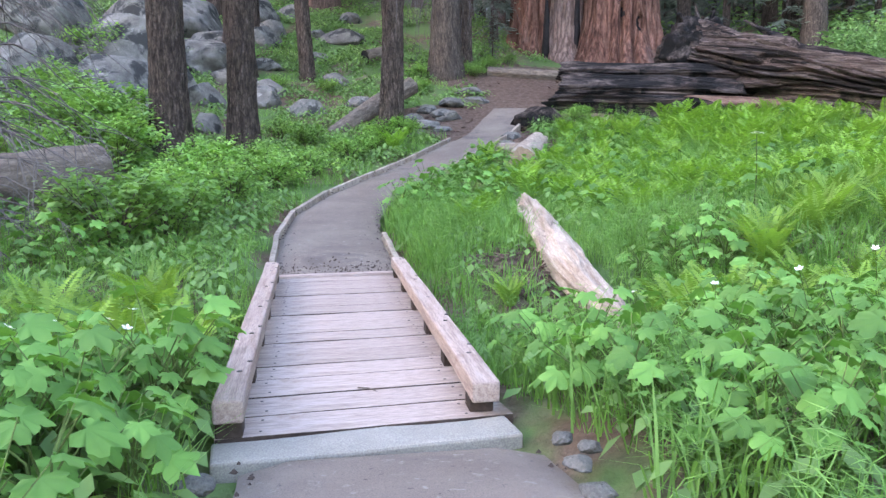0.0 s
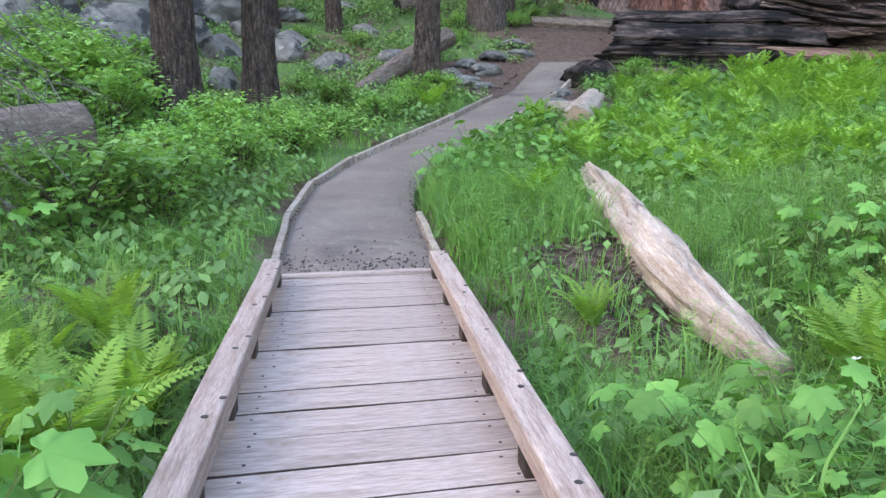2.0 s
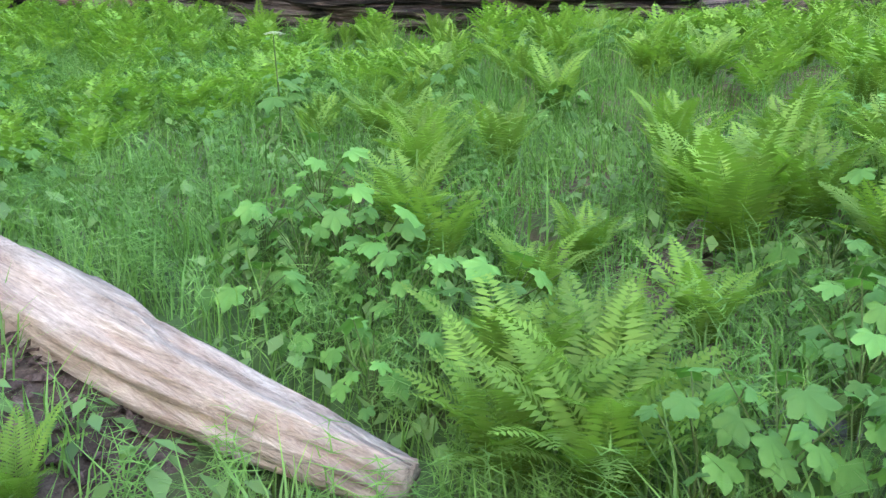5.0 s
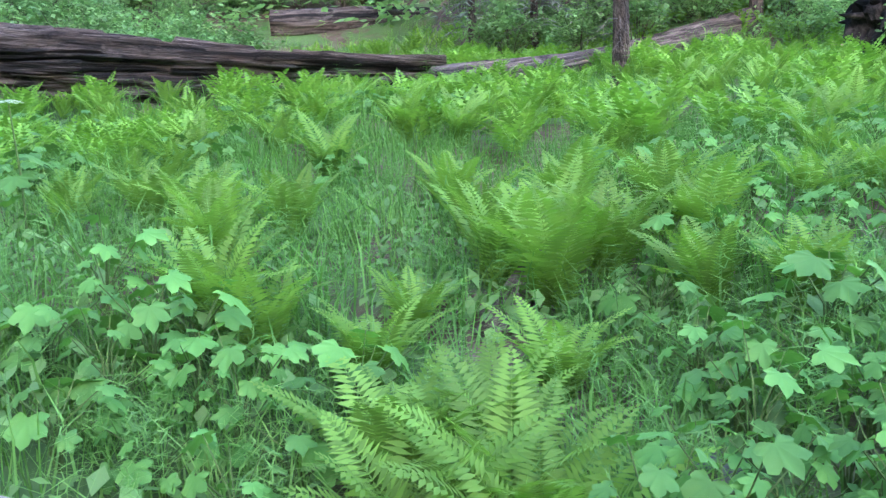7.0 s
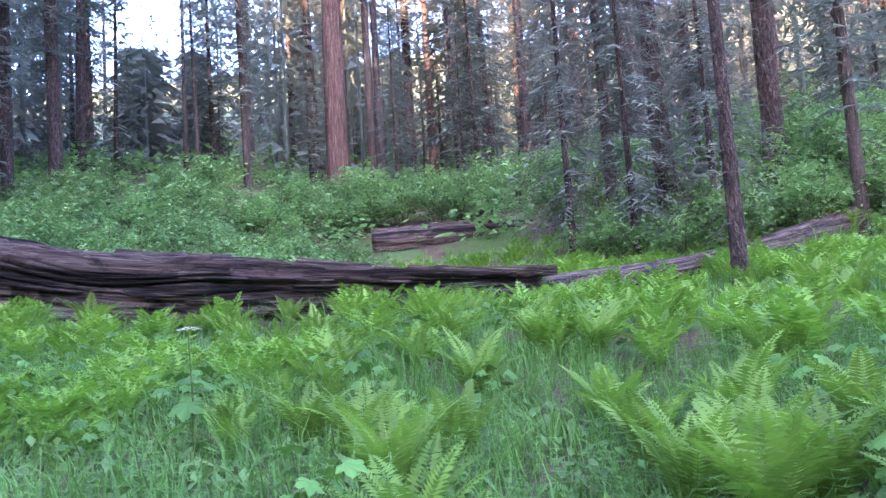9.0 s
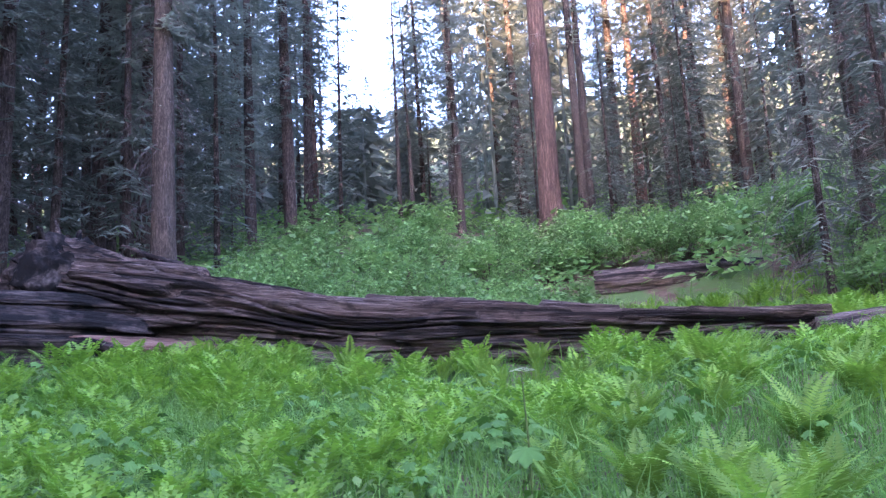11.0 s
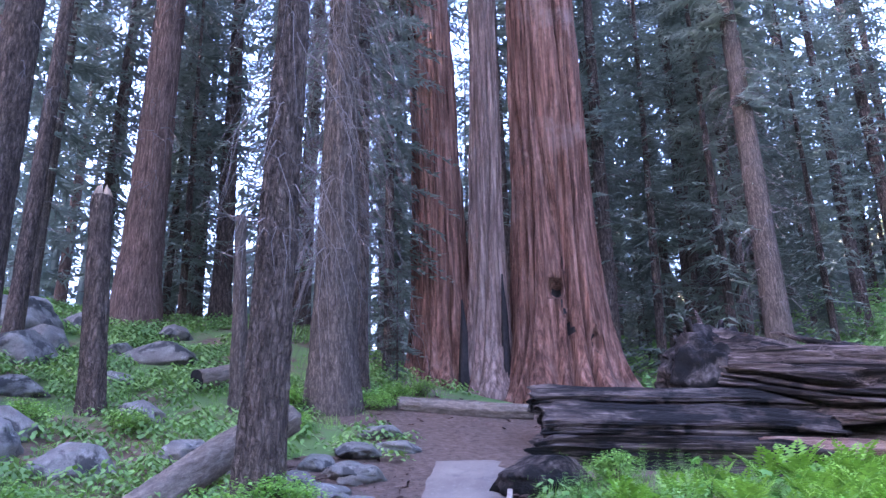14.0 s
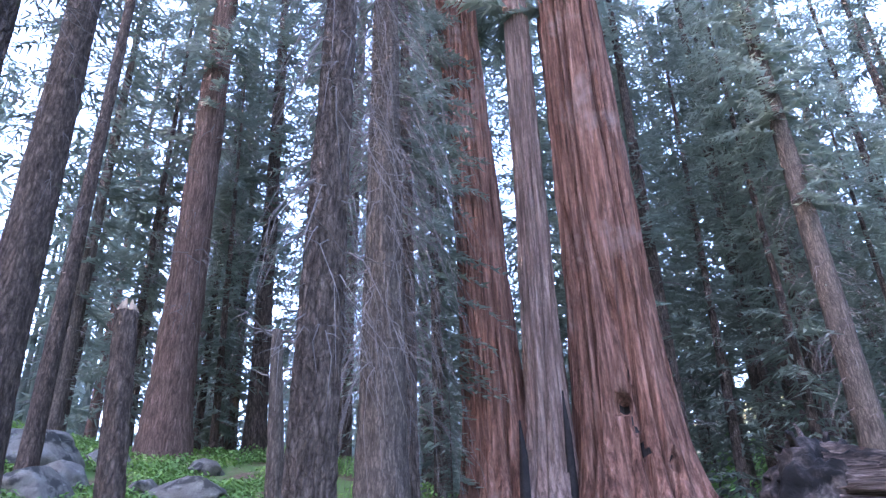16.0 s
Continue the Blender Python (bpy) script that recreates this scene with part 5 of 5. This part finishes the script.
def fill_broad(x0, x1, y0, y1, count, gap, lo, hi, margin=0.12):
    made = t = 0
    while made < count and t < count * 30:
        t += 1
        x, y = rng.uniform(x0, x1), rng.uniform(y0, y1)
        if bare(x, y, margin) or min([math.hypot(x - p, y - q) for p, q in BROAD_AT] or [9]) < gap or min(math.hypot(x - p, y - q) for p, q in FERN_AT) < 0.3:
            continue
        put_broad(x, y, rng.uniform(lo, hi))
        made += 1


fill_broad(-2.4, -0.5, 2.0, 4.6, 92, 0.15, 0.8, 1.05)
fill_broad(1.3, 3.5, 2.1, 4.7, 92, 0.16, 0.62, 0.88)
fill_broad(3.4, 7.5, 2.0, 4.6, 34, 0.3, 0.65, 0.95)
fill_broad(2.4, 4.6, 6.0, 7.4, 12, 0.3, 0.7, 0.95)
fill_broad(1.6, 3.2, 10.8, 13.0, 12, 0.3, 0.8, 1.1)
fill_broad(3.6, 8.5, 12, 18.5, 26, 0.5, 0.6, 0.85)
fill_broad(-4.5, -0.9, 8.0, 14.0, 16, 0.5, 0.8, 1.1)
for x, y, s in [(2.75, 4.85, 0.8), (3.0, 4.65, 0.75), (3.7, 7.0, 0.9), (3.6, 6.4, 1.05), (3.9, 6.9, 1.1), (2.7, 4.2, 1.0), (7.6, 17.8, 1.2), (2.3, 10.6, 1.0), (2.0, 11.4, 0.95), (2.7, 11.9, 1.0)]:
    put_broad(x, y, s, 4)

# small white flowers among the broad leaves
petal = [(0.0, 0.0, 0.0), (0.016, -0.009, 0.004), (0.026, 0.0, 0.008), (0.016, 0.009, 0.004)]
pv, pf = [], []
for j in range(5):
    k = len(pv)
    c_, s_ = math.cos(j * 1.257), math.sin(j * 1.257)
    pv += [(x * c_ - y * s_, x * s_ + y * c_, z) for x, y, z in petal]
    pf += [(k, k + 1, k + 2), (k, k + 2, k + 3)]
flower_mesh = mesh_of("white_flower", pv, pf, M_FLOWER)
sv, sf = tube([(0, 0, -0.5), (0.01, 0, -0.2), (0, 0, 0)], [0.003, 0.002, 0.002], 4, caps=False)
flower_stem = mesh_of("stem", sv, sf, M_STEM)
for x, y, z in [(-0.75, 3.9, 0.55), (-0.9, 4.1, 0.5), (-1.3, 3.7, 0.55), (-1.5, 4.3, 0.55), (-0.7, 3.5, 0.5), (-1.1, 3.3, 0.55), (-1.7, 3.5, 0.6), (-1.9, 4.2, 0.6), (2.3, 3.9, 0.5), (2.0, 4.3, 0.5), (2.6, 3.6, 0.55), (3.3, 3.9, 0.6), (-1.25, 4.4, 0.5), (-2.2, 3.8, 0.6)]:
    ob = thing("white_flower", pose(x, y, ground_z(x, y) + z, rng.uniform(-30, 30), rng.uniform(-30, 30), rng.uniform(0, 360)), "small white five-petalled flower on a thin stem", "flower", "white flowers", me=flower_mesh)
    part("stem", flower_stem, ob)

# a white umbel standing above the meadow
um = thing("umbel_flower", pose(5.6, 8.7, ground_z(5.6, 8.7)), "tall stalk topped by a flat white flower head", "flower")
uv, uf = tube([(0, 0, -0.1), (0.02, 0, 0.5), (0, 0.01, 1.0)], [0.009, 0.008, 0.005], 6)
part("stem", mesh_of("stem", uv, uf, M_STEM), um)
hd = []
for j in range(22):
    a, r = j * 2.4, 0.085 * math.sqrt(j / 22)
    hd.append(([Vector(q) * 0.7 + Vector((math.cos(a) * r, math.sin(a) * r, 1.03 - r * r * 3)) for q in pv], pf))
v, f = join(*hd)
part("flower_head", mesh_of("flower_head", v, f, M_FLOWER), um, label="flat white flower head")
for j in range(4):
    part("leaf", leaf_mesh[j], um, pose(0.06 * math.cos(j * 1.7), 0.06 * math.sin(j * 1.7), 0.25 + 0.14 * j, 0, 15, math.degrees(j * 1.7)) @ Matrix.Diagonal((1.4, 1.4, 1.4, 1)))

# ---- shrubs ----
def shrub_proto(h, r, leaves, seed, label, leaf=0.05, mat=M_SHRUB):
    q = random.Random(seed)
    ob = thing("shrub", pose(0, 0, -50), label, "shrub", "shrubs")
    tips, pieces = [], []
    for i in range(26):
        a = q.uniform(0, 6.283)
        R, H = r * math.sqrt(q.random()) * 0.95, h * q.uniform(0.55, 1.0)
        H *= 1 - 0.45 * (R / r) ** 2
        p1, p2 = Vector((math.cos(a) * R * 0.35, math.sin(a) * R * 0.35, H * 0.5)), Vector((math.cos(a) * R, math.sin(a) * R, H))
        pieces.append(tube([(math.cos(a) * 0.08, math.sin(a) * 0.08, -0.1), p1, p2], [0.014, 0.009, 0.003], 4, caps=False))
        for _ in range(5):
            t = q.uniform(0.4, 1.0)
            b = p1.lerp(p2, t) if t > 0.5 else p1
            tips.append(b + Vector((q.gauss(0, 0.16), q.gauss(0, 0.16), q.gauss(0, 0.1))) * r)
    V, F = [], []
    for i in range(leaves):
        c = q.choice(tips) + Vector((q.gauss(0, 0.1), q.gauss(0, 0.1), q.gauss(0, 0.08))) * (0.6 + 0.4 * r)
        c.z = max(c.z, 0.05)
        a, t = q.uniform(0, 6.283), q.uniform(-0.7, 0.5)
        L = leaf * q.uniform(0.7, 1.4)
        d = Vector((math.cos(a) * math.cos(t), math.sin(a) * math.cos(t), math.sin(t)))
        s = d.cross(Vector((q.uniform(-0.5, 0.5), q.uniform(-0.5, 0.5), 1))).normalized() * L * 0.36
        n_ = Vector((0, 0, -L * 0.1))
        k = len(V)
        V += [c, c + d * L * 0.45 + s, c + d * L + n_, c + d * L * 0.45 - s]
        F += [(k, k + 1, k + 2), (k, k + 2, k + 3)]
    v, f = join(*pieces)
    tagged(part("stemwork", mesh_of("stemwork", v, f, M_WOODSTEM), ob), kind="stuff")
    tagged(part("foliage", big_mesh("foliage", [tuple(c) for c in V], F, mat), ob), kind="stuff")
    return ob


shrub_protos = [shrub_proto(1.15, 0.85, 2000, 31, "leafy green shrub beside the footpath", 0.088, M_SHRUB_NEAR), shrub_proto(0.85, 0.75, 1500, 32, "low green shrub on the hillside", 0.075, M_SHRUB_NEAR), shrub_proto(2.3, 1.5, 1450, 33, "tall leafy bush in the thicket behind the fallen trunk", 0.15), shrub_proto(2.8, 1.3, 1500, 34, "tall light green bush in the thicket", 0.14, M_SHRUB)]
shrub_used = [False] * 4


def put_shrub(k, x, y, s):
    m = pose(x, y, ground_z(x, y), 0, 0, rng.uniform(0, 360)) @ Matrix.Diagonal((s, s, s * rng.uniform(0.9, 1.1), 1))
    if not shrub_used[k]:
        shrub_used[k] = True
        shrub_protos[k].matrix_basis = m
    else:
        copy_thing(shrub_protos[k], m)


for k, x, y, s in [(0, -1.95, 9.2, 1.0), (0, -1.4, 9.9, 0.8), (1, -1.5, 11.4, 1.0), (0, -1.7, 12.6, 0.75), (1, -0.9, 13.0, 0.9), (0, -1.4, 14.2, 0.85), (1, -0.3, 14.6, 0.9), (0, -2.9, 14.4, 1.0), (1, 0.4, 15.8, 0.9), (1, -0.6, 16.2, 0.9), (0, 1.3, 17.2, 0.6), (1, 1.9, 18.0, 0.7), (0, 2.75, 19.4, 0.62), (1, 2.2, 19.2, 0.7), (0, 0.4, 18.4, 0.65), (1, -0.2, 19.6, 0.7),
                  (0, -3.9, 15.4, 1.2), (0, -4.6, 16.8, 1.3), (0, -3.6, 17.6, 1.2), (1, -5.2, 19.2, 1.3), (0, -5.6, 14.2, 1.3), (0, -3.9, 12.9, 1.0), (1, -5.2, 24.0, 1.4), (0, -3.3, 16.2, 1.0), (1, 6.9, 17.6, 0.7), (0, 7.3, 19.2, 0.5), (1, 4.2, 25.3, 0.7), (1, 5.9, 25.2, 0.6), (1, 3.9, 23.9, 0.6), (1, 6.6, 26.0, 0.6), (1, 7.5, 26.6, 0.5), (1, 1.2, 24.2, 0.6), (1, -0.3, 24.4, 0.6)]:
    put_shrub(k, x, y, s)
made = []
tries = 0
while len(made) < 125 and tries < 6000:
    tries += 1
    a, r = math.radians(rng.uniform(46, 112)), rng.uniform(19, 36)
    x, y = 0.3 + r * math.sin(a), 6 + r * math.cos(a)
    edge = 16.0 + 0.26 * max(0, 12 - y) if y < 14 else 15.3 - 0.2 * (y - 14)
    if x < edge + 1.2 or min([math.hypot(x - p, y - q) for p, q in made] or [9]) < 1.1 or (seg_gap(x, y, (26.8, 15.0), (28.6, 8.0)) < 1.9) or (x < 25.5 and 70 < math.degrees(math.atan2(x - 0.8, y - 5.8)) < 87):
        continue
    made.append((x, y))
    put_shrub(rng.choice((2, 2, 3)), x, y, rng.uniform(0.75, 1.0))
for x, y, s in [(14.5, -1.5, 0.8), (15.6, -3.0, 0.9), (17.5, 0.2, 0.6), (16.5, -1.4, 0.8), (18.6, -1.6, 0.9), (13.2, -3.8, 0.8)]:
    put_shrub(2, x, y, s)
# tall leafy bushes on the rising ground beyond the lone conifer
for x, y, s in ((30.2, 10.6, 0.9), (31.0, 8.6, 0.95), (23.5, 1.6, 1.2), (24.5, 0.2, 1.4), (22.0, -0.9, 1.1), (26.2, 2.6, 1.5), (23.0, -2.4, 1.3), (25.5, -1.2, 1.6), (27.0, 0.4, 1.7), (24.6, 2.8, 1.3)):
    put_shrub(3, x, y, s)
sap = copy_thing(protos[3], pose(7.0, 26.9, ground_z(7.0, 26.9), 0, 0, 40) @ Matrix.Diagonal((0.2, 0.2, 0.16, 1)))
tagged(sap, "small drooping fir sapling near the sequoias")

# a dead, tangled fir leaning over the sawn log
dead = thing("dead_fir", pose(-3.25, 9.2, ground_z(-3.25, 9.2)), "dead grey fir with a tangle of bare drooping limbs", "tree")
part("trunk", trunk_mesh("trunk", 6.5, 0.09, 0.02, M_BARK_GREY, (0.04, 0), 10, 24, 0.01), dead)
tagged(part("dead_branchwork", limb_mesh("dead_branchwork", 0.3, 6.2, 1.4, 170, M_TWIG, random.Random(5), 0.012, 0.5, (0.04, 0), 6, 0.3), dead), kind="stuff")

# ---- grass and ground cover, past counting ----
tufts = [blade_tuft(rng, 16, 0.36, 0.17, 0.0045, 0.6), blade_tuft(rng, 14, 0.46, 0.2, 0.0052, 0.75), blade_tuft(rng, 20, 0.22, 0.14, 0.0035, 0.5)]
tails = [horsetail(rng, 0.48), horsetail(rng, 0.4)]
rows = [[], [], []]
trows = [[], []]


def sow(x0, x1, y0, y1, n, kinds, lo=0.8, hi=1.2, margin=0.0, tail=0.42):
    for _ in range(n):
        x, y = rng.uniform(x0, x1), rng.uniform(y0, y1)
        if bare(x, y, margin) or (1.8 < y < 4.6 and (-2.5 < x < -0.5 or 1.75 < x < 3.5) and rng.random() < 0.8) or (((x - 2.15) / 0.5) ** 2 + ((y - 7.7) / 1.5) ** 2 < 1 and rng.random() < 0.72):
            continue
        row = (x, y, ground_z(x, y), rng.uniform(0, 6.28), rng.uniform(lo, hi), rng.uniform(-0.12, 0.12), rng.uniform(0.8, 1.2))
        if rng.random() < tail:
            trows[rng.randrange(2)].append(row)
        else:
            rows[rng.choice(kinds)].append(row)


sow(1.1, 4.5, 1.5, 12, 2600, (0, 1, 0), 0.7, 1.1)
sow(1.0, 2.6, 8.3, 13, 900, (0, 1), 0.8, 1.2)
sow(4.5, 10, -2, 17, 3300, (0, 1), 0.8, 1.25)
sow(10, 26, -4, 20, 2600, (0, 1), 1.0, 1.6)
sow(-6, -0.4, 1.5, 9, 1900, (0, 1, 2), 0.7, 1.0)
sow(-4, 2.5, 9, 19, 1700, (0, 2), 0.6, 0.95)
sow(2.5, 9, 11, 20, 2300, (0, 2), 0.7, 1.1, 0.0, 0.6)
sow(-7, 8, 18, 30, 1300, (2,), 0.6, 1.0, 0.1, 0.1)
v, f = merged(*[scatter("g", tufts[i][0], tufts[i][1], rows[i], M_GRASS) for i in range(3)])
tagged(new("grass", big_mesh("grass", v, f, M_GRASS)), "long lush green grass of the meadow", "grass", kind="stuff")
v, f = merged(*[scatter("h", tails[i][0], tails[i][1], trows[i], M_GRASS) for i in range(2)])
tagged(new("horsetails", big_mesh("horsetails", v, f, M_GRASS)), "feathery green horsetails among the grass", "plant", kind="stuff")

lv, lf = np.array([(0, 0, 0), (0.04, 0.026, 0.0), (0.085, 0, -0.012), (0.04, -0.026, 0.0)]), np.array([(0, 1, 2), (0, 2, 3)])
clump = []
for i in range(12):
    a = i * 2.4
    clump.append((tilt_place(lv, pose(math.cos(a) * 0.03 * i ** 0.7, math.sin(a) * 0.03 * i ** 0.7, 0.16 - 0.012 * i, rng.uniform(-20, 20), rng.uniform(0, 35), math.degrees(a))), lf))
cv, cf = merged(*clump)
crow = []
for x0, x1, y0, y1, n in [(-8, 7, 17, 34, 5200), (-7, 9, 27, 42, 3000), (-6, 0, 8, 18, 900), (1, 8, 1.5, 19, 1300), (-4, -0.5, 1.5, 8, 500)]:
    for _ in range(n):
        x, y = rng.uniform(x0, x1), rng.uniform(y0, y1)
        if not bare(x, y, 0.05) and (y < 17 or noise.noise(Vector((x * 0.5, y * 0.5, 9))) > -0.2):
            crow.append((x, y, ground_z(x, y), rng.uniform(0, 6.28), rng.uniform(0.8, 1.7), rng.uniform(-0.15, 0.15), rng.uniform(0.8, 1.3)))
v, f = scatter("c", cv, cf, crow, M_COVER)
tagged(new("ground_cover", big_mesh("ground_cover", v, f, M_COVER)), "low leafy green ground cover among the boulders", "plant", kind="stuff")

# more broad leaves and low ferns in the middle meadow, past counting
tmpl = []
for i in range(3):
    sets = []
    for j in range(13):
        a, lv_ = j * 2.4, lobed_leaf(0.085 * rng.uniform(0.7, 1.25), 5, 0.72, j)
        r_, z_ = 0.24 * rng.uniform(0.4, 1.2), 0.5 * (0.4 + 0.6 * j / 13)
        sets.append((tilt_place(lv_[0], pose(math.cos(a) * r_, math.sin(a) * r_, z_, rng.uniform(-18, 18), rng.uniform(0, 28), math.degrees(a))), lv_[1]))
    tmpl.append(merged(*sets))
lists = [[], [], []]
for x0, x1, y0, y1, n in [(2.2, 7.5, 9.3, 16.5, 60), (6, 13, 9, 18, 36), (7, 12, 1, 9, 40), (-5, -1, 7.5, 15, 60)]:
    for _ in range(n):
        x, y = rng.uniform(x0, x1), rng.uniform(y0, y1)
        if not bare(x, y, 0.2):
            lists[rng.randrange(3)].append((x, y, ground_z(x, y), rng.uniform(0, 6.28), rng.uniform(0.65, 1.1), rng.uniform(-0.1, 0.1), rng.uniform(0.8, 1.2)))
v, f = merged(*[scatter("b", tmpl[i][0], tmpl[i][1], lists[i], M_BROAD) for i in range(3)])
tagged(new("leafy_plants", big_mesh("leafy_plants", v, f, M_BROAD)), "low broad-leaved green plants among the grass", "plant", kind="stuff")
mid_rows = []
for _ in range(460):
    x, y = rng.uniform(2.2, 11), rng.uniform(9.3, 18.2)
    if not bare(x, y, 0.25) and noise.noise(Vector((x * 0.5, y * 0.5, 2.0))) > -0.25:
        mid_rows.append((x, y, ground_z(x, y), rng.uniform(0, 6.28), rng.uniform(0.5, 0.75), 0.0, rng.uniform(0.9, 1.2)))
v, f = scatter("f", fv[0][0], fv[0][1], mid_rows, M_FERN_FAR)
tagged(new("low_ferns", big_mesh("low_ferns", v, f, M_FERN_FAR)), "low green ferns scattered through the grass", "fern", kind="stuff")

# undergrowth on the wooded slope beyond the thicket
q = random.Random(91)
bv, bf = [], []
for i in range(46):
    a, r = q.uniform(0, 6.283), math.sqrt(q.random())
    c = Vector((math.cos(a) * r, math.sin(a) * r, q.uniform(0.1, 1.0) * (1.1 - 0.6 * r * r)))
    a = q.uniform(0, 6.283)
    d = Vector((math.cos(a), math.sin(a), q.uniform(-0.6, 0.5))).normalized() * q.uniform(0.2, 0.36)
    w = d.cross(Vector((q.uniform(-0.6, 0.6), q.uniform(-0.6, 0.6), 1))).normalized() * 0.09
    k = len(bv)
    bv += [tuple(c), tuple(c + d * 0.45 + w), tuple(c + d), tuple(c + d * 0.45 - w)]
    bf += [(k, k + 1, k + 2), (k, k + 2, k + 3)]
urow = []
for _ in range(950):
    a, r = math.radians(q.uniform(20, 122)), q.uniform(27, 85)
    x, y = r * math.sin(a), 6 + r * math.cos(a)
    if x > 15:
        urow.append((x, y, ground_z(x, y), q.uniform(0, 6.28), q.uniform(0.7, 1.5), 0.0, q.uniform(0.8, 1.5)))
v, f = scatter("u", np.array(bv), np.array(bf), urow, M_SHRUB)
tagged(new("undergrowth", big_mesh("undergrowth", v, f, M_SHRUB)), "leafy green undergrowth beneath the far trees", "shrub", kind="stuff")
for _ in range(46):
    a, r = math.radians(q.uniform(28, 120)), q.uniform(36, 62)
    plant_tree(3, r * math.sin(a), 6 + r * math.cos(a), q.uniform(0.3, 0.7))

# bark chips and twigs on the bare earth
chips = []
for _ in range(900):
    a, r = q.uniform(0, 6.283), math.sqrt(q.random())
    cx, cy, rx, ry = q.choice(((7.6, 24.2, 3.6, 2.4), (3.8, 20.9, 1.5, 1.6), (5.5, 18.5, 0.8, 1.5), (2.3, 7.8, 0.45, 1.1)))
    x, y = cx + math.cos(a) * r * rx, cy + math.sin(a) * r * ry
    if path_gap(x, y) > 0.75:
        chips.append((x, y, ground_z(x, y) + 0.035, q.uniform(0, 6.28), q.uniform(0.5, 1.6), q.uniform(-0.3, 0.3), 1.0))
tv, tf = np.array([(-0.05, -0.012, 0), (0.05, -0.016, 0.004), (0.06, 0.01, 0.012), (-0.045, 0.014, 0.01), (0, 0, 0.02)]), np.array([(0, 1, 4), (1, 2, 4), (2, 3, 4), (3, 0, 4)])
v, f = scatter("c", tv, tf, chips, M_DUFF)
tagged(new("bark_litter", big_mesh("bark_litter", v, f, M_BARK_RED)), "scattered reddish bark chips on bare earth", "litter", kind="stuff")

# loose grit along the worn edges of the asphalt
grit = []
for _ in range(1500):
    p = PATH[q.randrange(len(PATH) - 1)]
    if not (1.0 < p.y < 3.1 or 8.1 < p.y < 21):
        continue
    near = math.exp(-abs(p.y - 8.15) / 0.5)
    off = q.choice((-1, 1)) * (0.66 - abs(q.gauss(0, 0.06 + 0.22 * near)))
    nx = PATH[min(len(PATH) - 1, PATH.index(p) + 1)] - p
    nx = Vector((nx.y, -nx.x, 0)).normalized() * off
    grit.append((p.x + nx.x + q.uniform(-0.05, 0.05), p.y + nx.y + q.uniform(-0.12, 0.12), path_level(p.x, p.y) + 0.002, q.uniform(0, 6.28), q.uniform(0.15, 0.5), 0.0, 1.6))
for _ in range(260):
    x, y = q.uniform(-0.25, 1.1), 8.2 + abs(q.gauss(0, 0.3))
    grit.append((x, y, path_level(x, y) + 0.002, q.uniform(0, 6.28), q.uniform(0.15, 0.45), 0.0, 1.6))
gv = np.array([(-0.03, -0.022, 0), (0.028, -0.026, 0), (0.033, 0.02, 0), (-0.025, 0.028, 0), (0.003, 0.0, 0.026)])
v, f = scatter("g", gv, np.array([(0, 1, 4), (1, 2, 4), (2, 3, 4), (3, 0, 4)]), grit, M_DIRT_SHADE)
tagged(new("grit", big_mesh("grit", v, f, M_DIRT_SHADE)), "dark loose grit along the edges of the asphalt", "gravel", kind="stuff")

# a fallen twig on the deck
v, f = tube([(0, 0, 0.004), (0.06, 0.01, 0.007), (0.13, -0.015, 0.004)], [0.004, 0.004, 0.002], 5)
thing("twig", pose(0.34, 4.12, 0.001, 0, 0, -35), "small dark twig lying on the bridge deck", "twig", me=mesh_of("twig", v, f, M_WOODSTEM))
